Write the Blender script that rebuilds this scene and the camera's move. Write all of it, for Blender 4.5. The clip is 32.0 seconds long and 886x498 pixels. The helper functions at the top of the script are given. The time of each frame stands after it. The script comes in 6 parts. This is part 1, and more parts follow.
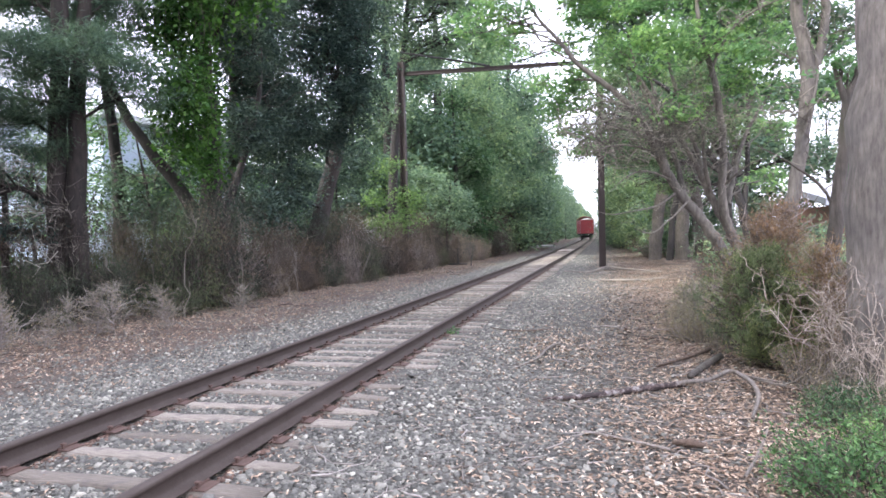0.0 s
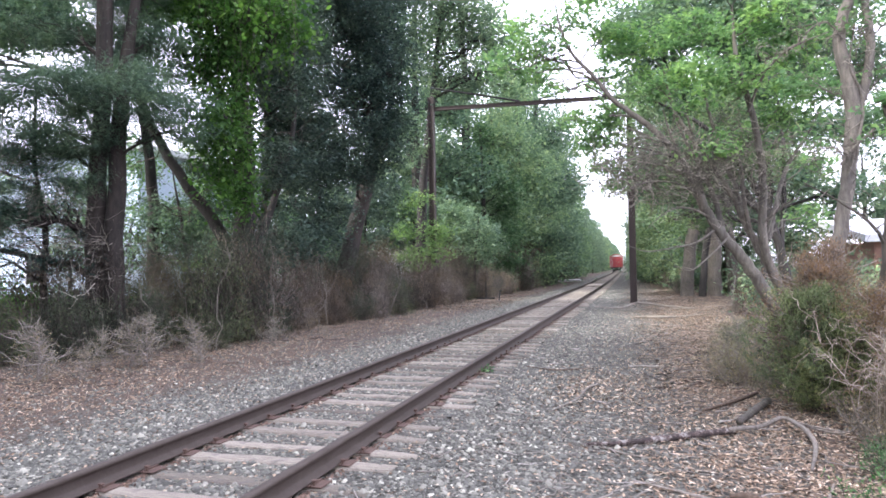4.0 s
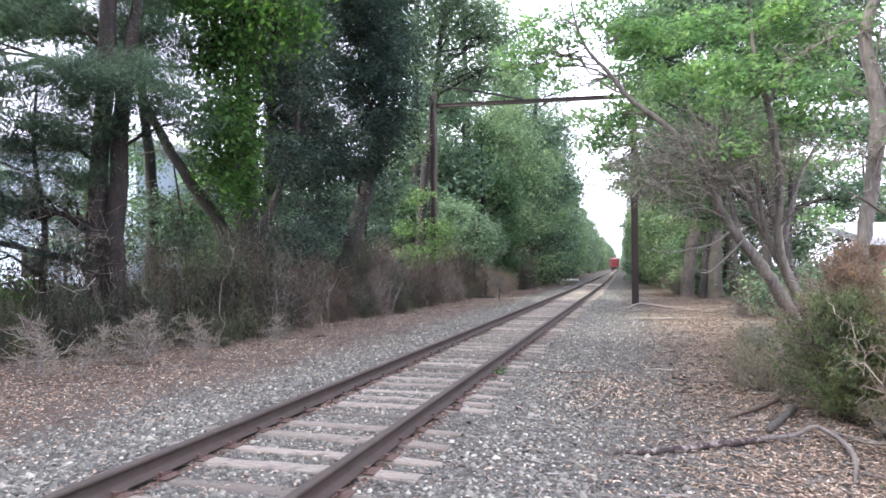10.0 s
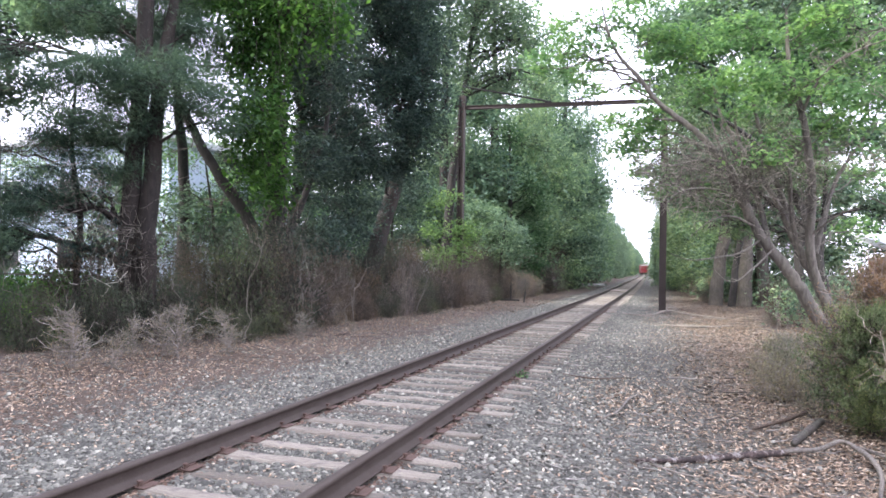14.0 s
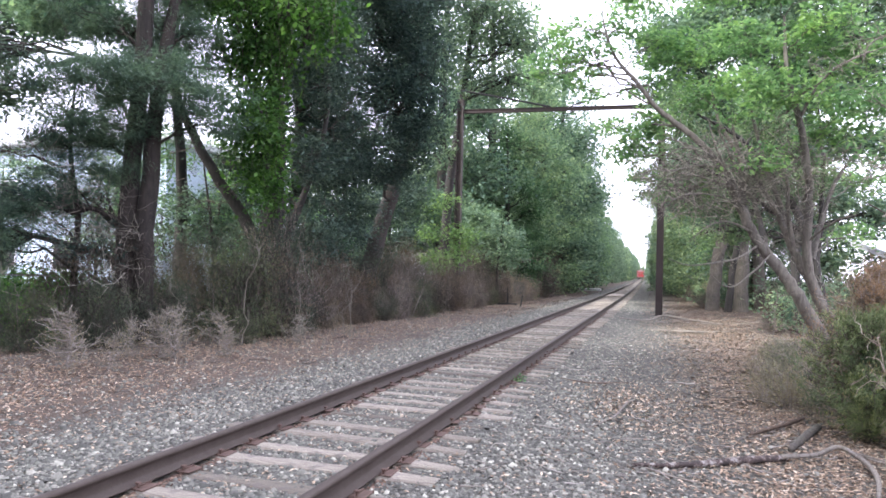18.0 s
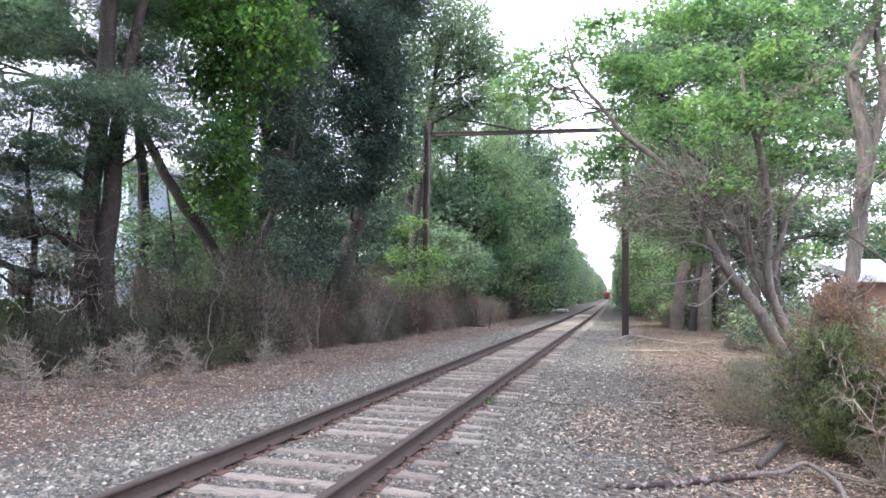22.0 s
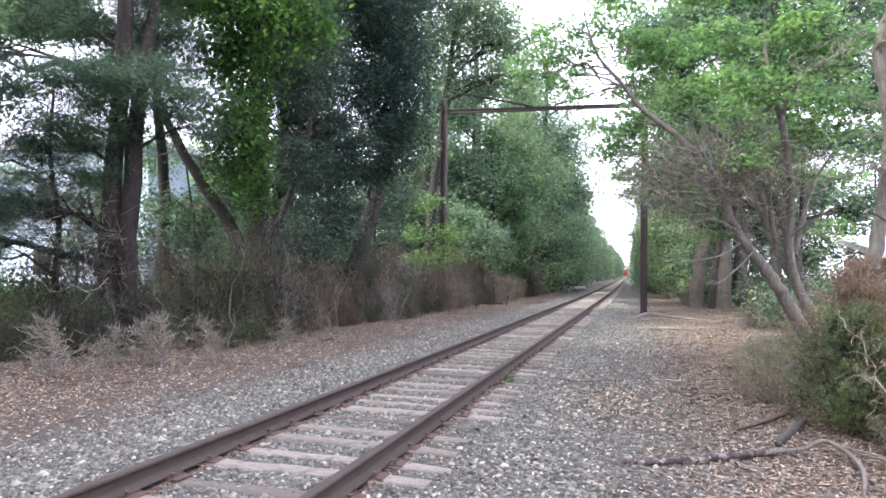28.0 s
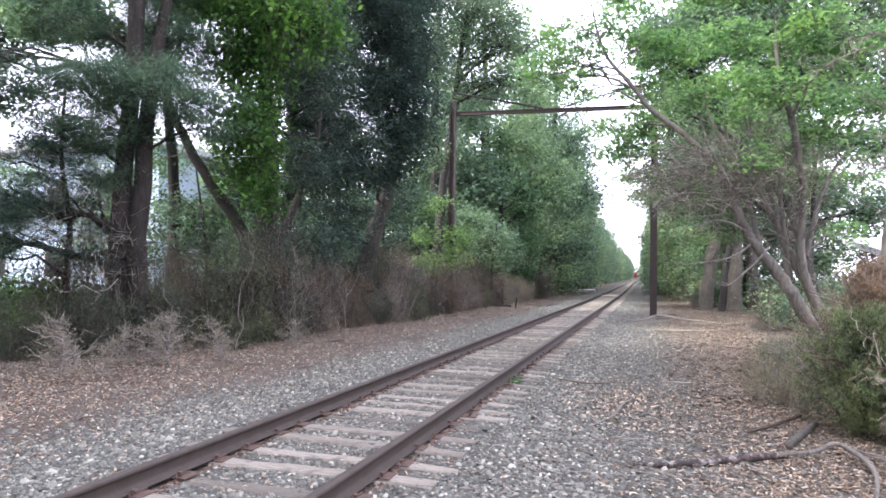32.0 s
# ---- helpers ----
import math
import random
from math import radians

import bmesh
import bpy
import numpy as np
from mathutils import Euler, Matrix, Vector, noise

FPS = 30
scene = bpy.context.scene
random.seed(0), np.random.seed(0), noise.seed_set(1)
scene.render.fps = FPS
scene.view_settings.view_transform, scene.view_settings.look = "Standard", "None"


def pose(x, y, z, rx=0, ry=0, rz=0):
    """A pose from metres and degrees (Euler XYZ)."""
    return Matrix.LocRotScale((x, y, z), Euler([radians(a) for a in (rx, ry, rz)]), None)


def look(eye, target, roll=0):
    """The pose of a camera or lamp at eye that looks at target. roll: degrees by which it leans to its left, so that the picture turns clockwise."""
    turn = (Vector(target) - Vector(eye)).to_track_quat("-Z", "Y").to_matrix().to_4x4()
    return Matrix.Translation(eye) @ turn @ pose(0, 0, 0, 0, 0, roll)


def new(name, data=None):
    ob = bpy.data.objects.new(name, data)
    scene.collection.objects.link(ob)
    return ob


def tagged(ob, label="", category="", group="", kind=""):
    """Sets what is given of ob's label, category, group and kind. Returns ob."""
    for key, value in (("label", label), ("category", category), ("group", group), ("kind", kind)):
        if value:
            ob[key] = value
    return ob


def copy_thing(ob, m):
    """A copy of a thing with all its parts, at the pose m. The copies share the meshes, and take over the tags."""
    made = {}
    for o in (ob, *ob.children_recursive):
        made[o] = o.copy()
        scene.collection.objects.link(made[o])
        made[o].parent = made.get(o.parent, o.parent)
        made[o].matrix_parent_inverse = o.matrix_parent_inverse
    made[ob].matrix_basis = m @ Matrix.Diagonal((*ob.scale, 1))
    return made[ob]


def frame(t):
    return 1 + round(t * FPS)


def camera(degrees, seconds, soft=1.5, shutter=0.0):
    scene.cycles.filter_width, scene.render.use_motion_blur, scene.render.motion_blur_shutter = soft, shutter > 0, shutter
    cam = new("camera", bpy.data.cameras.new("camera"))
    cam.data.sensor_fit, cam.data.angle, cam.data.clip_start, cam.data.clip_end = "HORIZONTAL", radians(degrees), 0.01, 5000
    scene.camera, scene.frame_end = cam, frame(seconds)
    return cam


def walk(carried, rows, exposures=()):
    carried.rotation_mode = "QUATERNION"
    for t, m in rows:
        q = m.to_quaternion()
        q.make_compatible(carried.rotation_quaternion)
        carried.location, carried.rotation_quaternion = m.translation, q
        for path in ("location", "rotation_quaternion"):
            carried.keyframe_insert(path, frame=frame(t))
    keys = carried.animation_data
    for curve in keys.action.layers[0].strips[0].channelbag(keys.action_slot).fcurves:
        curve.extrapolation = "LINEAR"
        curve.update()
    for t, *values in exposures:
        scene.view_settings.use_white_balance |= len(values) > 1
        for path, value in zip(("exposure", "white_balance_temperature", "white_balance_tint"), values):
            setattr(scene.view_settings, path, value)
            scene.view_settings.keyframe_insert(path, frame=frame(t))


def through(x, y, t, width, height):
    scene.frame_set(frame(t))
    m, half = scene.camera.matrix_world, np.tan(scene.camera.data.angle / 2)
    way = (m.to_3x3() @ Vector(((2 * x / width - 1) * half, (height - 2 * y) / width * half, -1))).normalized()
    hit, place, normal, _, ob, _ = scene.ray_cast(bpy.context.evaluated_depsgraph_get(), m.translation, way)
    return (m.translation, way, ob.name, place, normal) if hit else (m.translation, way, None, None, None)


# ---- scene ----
cam = camera(68.0, 32.0, soft=1.7)
PATH = [
    (0, (3.392, -0.859, 1.571), (2.902, 1.08, 1.529), -1.3),
    (0.5, (3.386, -0.852, 1.558), (2.906, 1.089, 1.495), -1.2),
    (1, (3.393, -0.855, 1.566), (2.917, 1.086, 1.489), -1.2),
    (1.5, (3.378, -0.846, 1.579), (2.897, 1.095, 1.54), -0.9),
    (2, (3.362, -0.871, 1.6), (2.828, 1.057, 1.599), -0.6),
    (2.5, (3.331, -0.878, 1.628), (2.774, 1.041, 1.707), -1.2),
    (3, (3.302, -0.872, 1.616), (2.731, 1.043, 1.695), -0.9),
    (3.5, (3.278, -0.811, 1.622), (2.716, 1.107, 1.694), -1.1),
    (5.5, (3.018, -0.79, 1.634), (2.438, 1.124, 1.656), 0.6),
    (6, (3.01, -0.793, 1.632), (2.425, 1.119, 1.651), 0.5),
    (6.5, (3.007, -0.772, 1.639), (2.413, 1.138, 1.654), 0.8),
    (7, (2.994, -0.698, 1.65), (2.367, 1.201, 1.664), 0.5),
    (7.5, (2.984, -0.673, 1.664), (2.343, 1.221, 1.709), 1.0),
    (8, (2.938, -0.642, 1.658), (2.374, 1.276, 1.707), -1.5),
    (8.5, (2.918, -0.64, 1.649), (2.399, 1.291, 1.694), -0.9),
    (9, (2.895, -0.635, 1.654), (2.371, 1.295, 1.699), -0.4),
    (9.5, (2.884, -0.634, 1.647), (2.346, 1.292, 1.696), -0.3),
    (10, (2.877, -0.64, 1.647), (2.33, 1.283, 1.699), -0.1),
    (10.5, (2.873, -0.645, 1.644), (2.302, 1.271, 1.685), 1.0),
    (11, (2.879, -0.657, 1.647), (2.296, 1.256, 1.687), 0.7),
    (11.5, (2.883, -0.668, 1.652), (2.292, 1.242, 1.691), 1.0),
    (12, (2.881, -0.675, 1.656), (2.274, 1.23, 1.697), 1.3),
    (12.5, (2.897, -0.677, 1.657), (2.282, 1.225, 1.701), 1.5),
    (13, (2.905, -0.675, 1.657), (2.283, 1.225, 1.707), 1.4),
    (13.5, (2.913, -0.674, 1.654), (2.287, 1.226, 1.704), 1.4),
    (14, (2.91, -0.674, 1.657), (2.287, 1.225, 1.712), 1.3),
    (14.5, (2.888, -0.706, 1.667), (2.269, 1.194, 1.728), 1.4),
    (16.5, (2.86, -0.682, 1.659), (2.264, 1.227, 1.712), 1.4),
    (17, (2.874, -0.692, 1.665), (2.275, 1.216, 1.715), 1.5),
    (17.5, (2.884, -0.666, 1.654), (2.279, 1.24, 1.705), 1.6),
    (18, (2.887, -0.692, 1.655), (2.273, 1.21, 1.721), 1.7),
    (18.5, (2.893, -0.692, 1.653), (2.265, 1.206, 1.724), 2.0),
    (19, (2.888, -0.68, 1.633), (2.276, 1.223, 1.71), 2.2),
    (19.5, (2.881, -0.691, 1.658), (2.288, 1.217, 1.737), 1.7),
    (20, (2.875, -0.681, 1.652), (2.319, 1.239, 1.74), 1.7),
    (20.5, (2.871, -0.682, 1.654), (2.331, 1.241, 1.765), 1.5),
    (21, (2.88, -0.671, 1.664), (2.359, 1.256, 1.786), 1.2),
    (21.5, (2.871, -0.674, 1.654), (2.361, 1.256, 1.783), 1.2),
    (22, (2.861, -0.665, 1.654), (2.341, 1.261, 1.79), 1.1),
    (22.5, (2.849, -0.692, 1.662), (2.303, 1.226, 1.807), 1.1),
    (23, (2.851, -0.723, 1.676), (2.296, 1.193, 1.823), 0.8),
    (23.5, (2.848, -0.739, 1.67), (2.284, 1.175, 1.807), 1.2),
    (24, (2.847, -0.744, 1.676), (2.278, 1.169, 1.8), 1.2),
    (24.5, (2.846, -0.744, 1.669), (2.275, 1.169, 1.792), 1.1),
    (25, (2.85, -0.722, 1.67), (2.274, 1.19, 1.772), 1.3),
    (25.5, (2.847, -0.72, 1.665), (2.276, 1.195, 1.748), 1.3),
    (27.5, (2.848, -0.695, 1.666), (2.279, 1.221, 1.732), 0.9),
    (28, (2.854, -0.697, 1.665), (2.284, 1.219, 1.733), 0.9),
    (28.5, (2.85, -0.709, 1.669), (2.279, 1.206, 1.741), 0.9),
    (29, (2.853, -0.7, 1.666), (2.281, 1.215, 1.741), 1.3),
    (29.5, (2.842, -0.696, 1.665), (2.268, 1.218, 1.738), 1.5),
    (30, (2.854, -0.703, 1.658), (2.268, 1.208, 1.739), 1.6),
    (30.5, (2.855, -0.692, 1.659), (2.267, 1.218, 1.748), 1.7),
    (31, (2.857, -0.673, 1.646), (2.267, 1.236, 1.738), 1.1),
    (31.5, (2.857, -0.675, 1.646), (2.266, 1.233, 1.736), 1.0),
    (32, (2.862, -0.676, 1.642), (2.266, 1.232, 1.717), 1.0),
]
walk(cam, [(t, look(eye, target, roll)) for t, eye, target, roll in PATH])

# ---------------------------------------------------------------- light
SUN_EL, SUN_AZ = 42.0, 229.0
world = bpy.data.worlds.new("sky")
scene.world = world
world.use_nodes = True
wn, wl = world.node_tree.nodes, world.node_tree.links
sky = wn.new("ShaderNodeTexSky")
sky.sky_type, sky.sun_disc = "NISHITA", False
sky.sun_elevation, sky.sun_rotation = radians(SUN_EL), radians(SUN_AZ)
sky.air_density, sky.dust_density, sky.ozone_density = 1.0, 4.0, 1.0
haze = wn.new("ShaderNodeMix")
haze.data_type = "RGBA"
haze.inputs[0].default_value = 0.72
haze.inputs[7].default_value = (12.6, 12.5, 15.5, 1)
wl.new(sky.outputs[0], haze.inputs[6])
wl.new(haze.outputs[2], wn["Background"].inputs[0])
wn["Background"].inputs[1].default_value = 0.15

sun_data = bpy.data.lights.new("sun", "SUN")
sun_data.energy, sun_data.angle, sun_data.color = 3.6, radians(10), (1.0, 0.97, 0.92)
sun = new("sun", sun_data)
az, el = radians(SUN_AZ), radians(SUN_EL)
sun.matrix_world = look((0, 0, 60), (-60 * math.sin(az) * math.cos(el) / math.sin(el), -60 * math.cos(az) * math.cos(el) / math.sin(el), 0))
scene.view_settings.exposure = 1.5

# ---------------------------------------------------------------- materials


def nodes_of(name):
    m = bpy.data.materials.new(name)
    m.use_nodes = True
    nt = m.node_tree
    return m, nt.nodes, nt.links, nt.nodes["Principled BSDF"]


def ramp(n, l, source, stops):
    r = n.new("ShaderNodeValToRGB")
    e = r.color_ramp.elements
    while len(e) < len(stops):
        e.new(0.5)
    for k, (p, c) in enumerate(stops):
        e[k].position, e[k].color = p, (*c, 1)
    l.new(source, r.inputs[0])
    return r.outputs[0]


def noise_tex(n, l, scale, detail=4, rough=0.6, stretch=None, coord="Object"):
    tc = n.new("ShaderNodeTexCoord")
    out = tc.outputs[coord]
    if stretch:
        mp = n.new("ShaderNodeMapping")
        mp.inputs[3].default_value = stretch
        l.new(out, mp.inputs[0])
        out = mp.outputs[0]
    t = n.new("ShaderNodeTexNoise")
    t.inputs["Scale"].default_value, t.inputs["Detail"].default_value, t.inputs["Roughness"].default_value = scale, detail, rough
    l.new(out, t.inputs[0])
    return t.outputs[0]


def mixc(n, l, fac, a, b, mode="MIX"):
    m = n.new("ShaderNodeMix")
    m.data_type, m.blend_type = "RGBA", mode
    for sock, v in ((m.inputs[0], fac), (m.inputs[6], a), (m.inputs[7], b)):
        if hasattr(v, "is_linked"):
            l.new(v, sock)
        else:
            sock.default_value = v if isinstance(v, float) else (*v, 1)
    return m.outputs[2]


def bump(n, l, bsdf, height, strength, dist=0.01):
    b = n.new("ShaderNodeBump")
    b.inputs["Strength"].default_value, b.inputs["Distance"].default_value = strength, dist
    l.new(height, b.inputs["Height"])
    l.new(b.outputs[0], bsdf.inputs["Normal"])


def island(n):
    return n.new("ShaderNodeNewGeometry").outputs["Random Per Island"]


def leaf_mat(name, dark, mid, light, through=0.35, rough=0.55):
    m, n, l, b = nodes_of(name)
    col = ramp(n, l, island(n), [(0.0, dark), (0.55, mid), (1.0, light)])
    # painted shade: cool dark and warm bright clumps stand in for lit and shaded leaves
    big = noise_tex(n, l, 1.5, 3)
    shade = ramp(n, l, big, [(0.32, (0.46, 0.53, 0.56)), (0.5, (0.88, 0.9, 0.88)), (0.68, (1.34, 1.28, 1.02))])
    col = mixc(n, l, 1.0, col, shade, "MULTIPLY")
    # per tree likewise: lit and shaded crowns put into the colour
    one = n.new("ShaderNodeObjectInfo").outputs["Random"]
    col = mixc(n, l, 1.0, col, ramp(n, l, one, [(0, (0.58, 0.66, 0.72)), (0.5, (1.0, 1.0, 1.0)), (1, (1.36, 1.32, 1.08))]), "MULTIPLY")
    l.new(col, b.inputs["Base Color"])
    b.inputs["Roughness"].default_value = rough
    b.inputs["Specular IOR Level"].default_value = 0.12
    tr = n.new("ShaderNodeBsdfTranslucent")
    l.new(mixc(n, l, 1.0, col, (1.12, 1.22, 0.85), "MULTIPLY"), tr.inputs[0])
    mx = n.new("ShaderNodeMixShader")
    mx.inputs[0].default_value = through
    l.new(b.outputs[0], mx.inputs[1])
    l.new(tr.outputs[0], mx.inputs[2])
    l.new(mx.outputs[0], n["Material Output"].inputs[0])
    return m


def bark_mat(name, dark, light, scale=14, moss=None):
    m, n, l, b = nodes_of(name)
    t = noise_tex(n, l, scale, 6, 0.7, (1, 1, 0.22))
    col = ramp(n, l, t, [(0.32, dark), (0.68, light)])
    big = noise_tex(n, l, 1.6, 3)
    col = mixc(n, l, 1.0, col, ramp(n, l, big, [(0.3, (0.62, 0.62, 0.64)), (0.7, (1.2, 1.16, 1.1))]), "MULTIPLY")
    if moss:
        col = mixc(n, l, ramp(n, l, noise_tex(n, l, 3.0, 4), [(0.5, (0, 0, 0)), (0.7, (0.6, 0.6, 0.6))]), col, moss)
    l.new(col, b.inputs["Base Color"])
    b.inputs["Roughness"].default_value = 0.9
    bump(n, l, b, t, 0.8, 0.03)
    return m


def varied_mat(name, stops, rough=0.85, scale=20, spec=0.3, strength=0.3):
    m, n, l, b = nodes_of(name)
    col = ramp(n, l, island(n), stops)
    t = noise_tex(n, l, scale, 5)
    col = mixc(n, l, 1.0, col, ramp(n, l, t, [(0.25, (0.7, 0.7, 0.7)), (0.75, (1.2, 1.2, 1.2))]), "MULTIPLY")
    l.new(col, b.inputs["Base Color"])
    b.inputs["Roughness"].default_value, b.inputs["Specular IOR Level"].default_value = rough, spec
    bump(n, l, b, t, strength, 0.01)
    return m


def paint_mat(name, colour, rough=0.6, metal=0.0, dirt=(0.5, 0.45, 0.4), scale=6, amount=0.5, strength=0.1):
    m, n, l, b = nodes_of(name)
    t = noise_tex(n, l, scale, 6, 0.65)
    fine = noise_tex(n, l, scale * 9, 3)
    col = mixc(n, l, ramp(n, l, t, [(0.4, (0, 0, 0)), (0.75, (amount,) * 3)]), colour, tuple(c * d for c, d in zip(colour, dirt)))
    col = mixc(n, l, 1.0, col, ramp(n, l, fine, [(0.3, (0.85,) * 3), (0.7, (1.12,) * 3)]), "MULTIPLY")
    l.new(col, b.inputs["Base Color"])
    b.inputs["Roughness"].default_value, b.inputs["Metallic"].default_value = rough, metal
    bump(n, l, b, fine, strength, 0.004)
    return m


# dark, mid, bright and far greens are lifted and greyed: haze put into the colour
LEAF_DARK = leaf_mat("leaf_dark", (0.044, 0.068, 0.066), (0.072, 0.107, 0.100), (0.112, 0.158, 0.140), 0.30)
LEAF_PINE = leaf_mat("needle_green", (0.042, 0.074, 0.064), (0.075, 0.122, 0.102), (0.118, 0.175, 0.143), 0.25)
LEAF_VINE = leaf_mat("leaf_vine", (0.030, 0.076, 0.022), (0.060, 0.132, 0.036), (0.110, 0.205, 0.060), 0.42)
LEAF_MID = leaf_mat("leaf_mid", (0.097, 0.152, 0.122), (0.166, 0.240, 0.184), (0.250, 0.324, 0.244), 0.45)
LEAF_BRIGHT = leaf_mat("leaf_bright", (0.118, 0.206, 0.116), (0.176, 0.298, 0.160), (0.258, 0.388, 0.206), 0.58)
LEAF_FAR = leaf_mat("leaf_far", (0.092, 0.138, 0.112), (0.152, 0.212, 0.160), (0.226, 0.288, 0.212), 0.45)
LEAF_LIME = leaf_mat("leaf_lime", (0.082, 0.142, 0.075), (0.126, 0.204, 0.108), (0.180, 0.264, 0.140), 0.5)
# darker copy of the mid green, with the shade on these leaves painted in
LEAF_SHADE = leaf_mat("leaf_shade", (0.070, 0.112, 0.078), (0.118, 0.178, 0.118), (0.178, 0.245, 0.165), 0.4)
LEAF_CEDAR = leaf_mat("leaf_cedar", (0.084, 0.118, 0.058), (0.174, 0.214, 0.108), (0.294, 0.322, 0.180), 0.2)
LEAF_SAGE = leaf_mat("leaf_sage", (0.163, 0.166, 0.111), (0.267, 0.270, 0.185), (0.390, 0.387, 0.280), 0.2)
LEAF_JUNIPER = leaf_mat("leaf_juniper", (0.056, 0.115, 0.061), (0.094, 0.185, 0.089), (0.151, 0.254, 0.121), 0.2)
# dark and brown bark are near black: canopy shade on the trunks is in the colour
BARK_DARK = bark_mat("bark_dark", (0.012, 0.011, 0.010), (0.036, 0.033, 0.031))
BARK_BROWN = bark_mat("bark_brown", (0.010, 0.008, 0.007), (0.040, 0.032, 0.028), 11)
BARK_GREY = bark_mat("bark_grey", (0.050, 0.045, 0.040), (0.135, 0.122, 0.108), 18, (0.072, 0.075, 0.051))
BARK_WEATHERED = bark_mat("bark_weathered", (0.070, 0.064, 0.056), (0.200, 0.186, 0.164), 16)
BARK_PALE = bark_mat("bark_pale", (0.094, 0.085, 0.075), (0.224, 0.208, 0.189), 22)
STICK_PALE = bark_mat("stick_pale", (0.147, 0.126, 0.107), (0.287, 0.264, 0.235), 30)
STICK_BROWN = bark_mat("stick_brown", (0.055, 0.038, 0.028), (0.150, 0.110, 0.082), 24)
TWIG_GREY = varied_mat("twig_grey", [(0, (0.085, 0.076, 0.064)), (0.7, (0.20, 0.182, 0.155)), (1, (0.36, 0.335, 0.29))])
TWIG_BROWN = varied_mat("twig_brown", [(0, (0.036, 0.028, 0.026)), (0.7, (0.084, 0.068, 0.060)), (1, (0.146, 0.118, 0.105))])
LEAF_DUSK = leaf_mat("leaf_dusk", (0.036, 0.047, 0.034), (0.066, 0.082, 0.058), (0.115, 0.130, 0.095), 0.2)
LEAF_STRAW = leaf_mat("leaf_straw", (0.149, 0.122, 0.082), (0.282, 0.230, 0.164), (0.445, 0.382, 0.294), 0.15, 0.85)
LEAF_RUST = leaf_mat("leaf_rust", (0.150, 0.094, 0.068), (0.255, 0.166, 0.122), (0.360, 0.264, 0.205), 0.2, 0.8)
LEAF_WITHERED = leaf_mat("leaf_withered", (0.052, 0.042, 0.036), (0.098, 0.077, 0.064), (0.173, 0.134, 0.110), 0.15, 0.85)
TWIG_MAUVE = varied_mat("twig_mauve", [(0, (0.13, 0.108, 0.098)), (1, (0.36, 0.305, 0.275))])
LEAF_MAUVE = leaf_mat("leaf_mauve", (0.085, 0.068, 0.060), (0.150, 0.122, 0.108), (0.225, 0.188, 0.168), 0.15, 0.85)
LEAF_HUSK = leaf_mat("leaf_husk", (0.125, 0.103, 0.090), (0.215, 0.180, 0.158), (0.32, 0.275, 0.243), 0.15, 0.85)
TWIG_DEAD = varied_mat("twig_dead", [(0, (0.18, 0.145, 0.11)), (0.6, (0.35, 0.295, 0.24)), (1, (0.56, 0.49, 0.41))])
TWIG_PALE = varied_mat("twig_pale", [(0, (0.145, 0.126, 0.110)), (0.6, (0.245, 0.220, 0.196)), (1, (0.37, 0.34, 0.31))])


def peeling_mat():
    m, n, l, b = nodes_of("bark_peeling")
    t = noise_tex(n, l, 9, 6, 0.75)
    col = ramp(n, l, t, [(0.46, (0.030, 0.022, 0.020)), (0.53, (0.09, 0.062, 0.055)), (0.57, (0.22, 0.205, 0.19)), (0.75, (0.40, 0.38, 0.36))])
    l.new(col, b.inputs["Base Color"])
    b.inputs["Roughness"].default_value = 0.85
    bump(n, l, b, t, 0.9, 0.02)
    return m


BARK_PEELING = peeling_mat()
STONE = varied_mat("ballast_stone", [(0, (0.073, 0.073, 0.065)), (0.55, (0.148, 0.147, 0.129)), (0.86, (0.224, 0.219, 0.186)), (0.95, (0.327, 0.315, 0.265)), (1, (0.455, 0.450, 0.377))], 0.85, 60)
GRIT = varied_mat("rust_grit", [(0, (0.060, 0.038, 0.029)), (0.6, (0.130, 0.082, 0.062)), (1, (0.230, 0.160, 0.125))], 0.9, 60)
LITTER = varied_mat("leaf_litter", [(0, (0.118, 0.078, 0.052)), (0.5, (0.274, 0.195, 0.137)), (0.85, (0.482, 0.370, 0.265)), (1, (0.650, 0.549, 0.426))], 0.85, 40)
LITTER_DULL = varied_mat("dull_litter", [(0, (0.070, 0.052, 0.038)), (0.6, (0.150, 0.116, 0.087)), (1, (0.290, 0.235, 0.180))], 0.9, 40)
LITTER_RED = varied_mat("needle_litter", [(0, (0.172, 0.110, 0.073)), (0.6, (0.330, 0.226, 0.158)), (1, (0.612, 0.492, 0.368))], 0.9, 40)
RUST = paint_mat("rail_rust", (0.052, 0.039, 0.032), 0.72, 0.15, (0.6, 0.5, 0.45), 7, 0.7, 0.25)
RUST_RED = paint_mat("plate_rust", (0.095, 0.058, 0.046), 0.85, 0.1, (0.5, 0.45, 0.4), 12, 0.7, 0.3)
STEEL_BROWN = paint_mat("column_steel", (0.032, 0.022, 0.020), 0.75, 0.0, (0.6, 0.55, 0.5), 4, 0.6, 0.2)
BLACK_STEEL = paint_mat("black_steel", (0.025, 0.025, 0.026), 0.6, 0.3)
RED_PAINT = paint_mat("car_red", (0.307, 0.038, 0.043), 0.55, 0.0, (0.586, 0.406, 0.514), 2, 0.5)
GREY_PAINT = paint_mat("car_grey", (0.40, 0.40, 0.40), 0.6)
GLASS_DARK = paint_mat("dark_pane", (0.02, 0.022, 0.025), 0.12, 0.0, (0.8, 0.8, 0.8), 2, 0.2, 0.0)
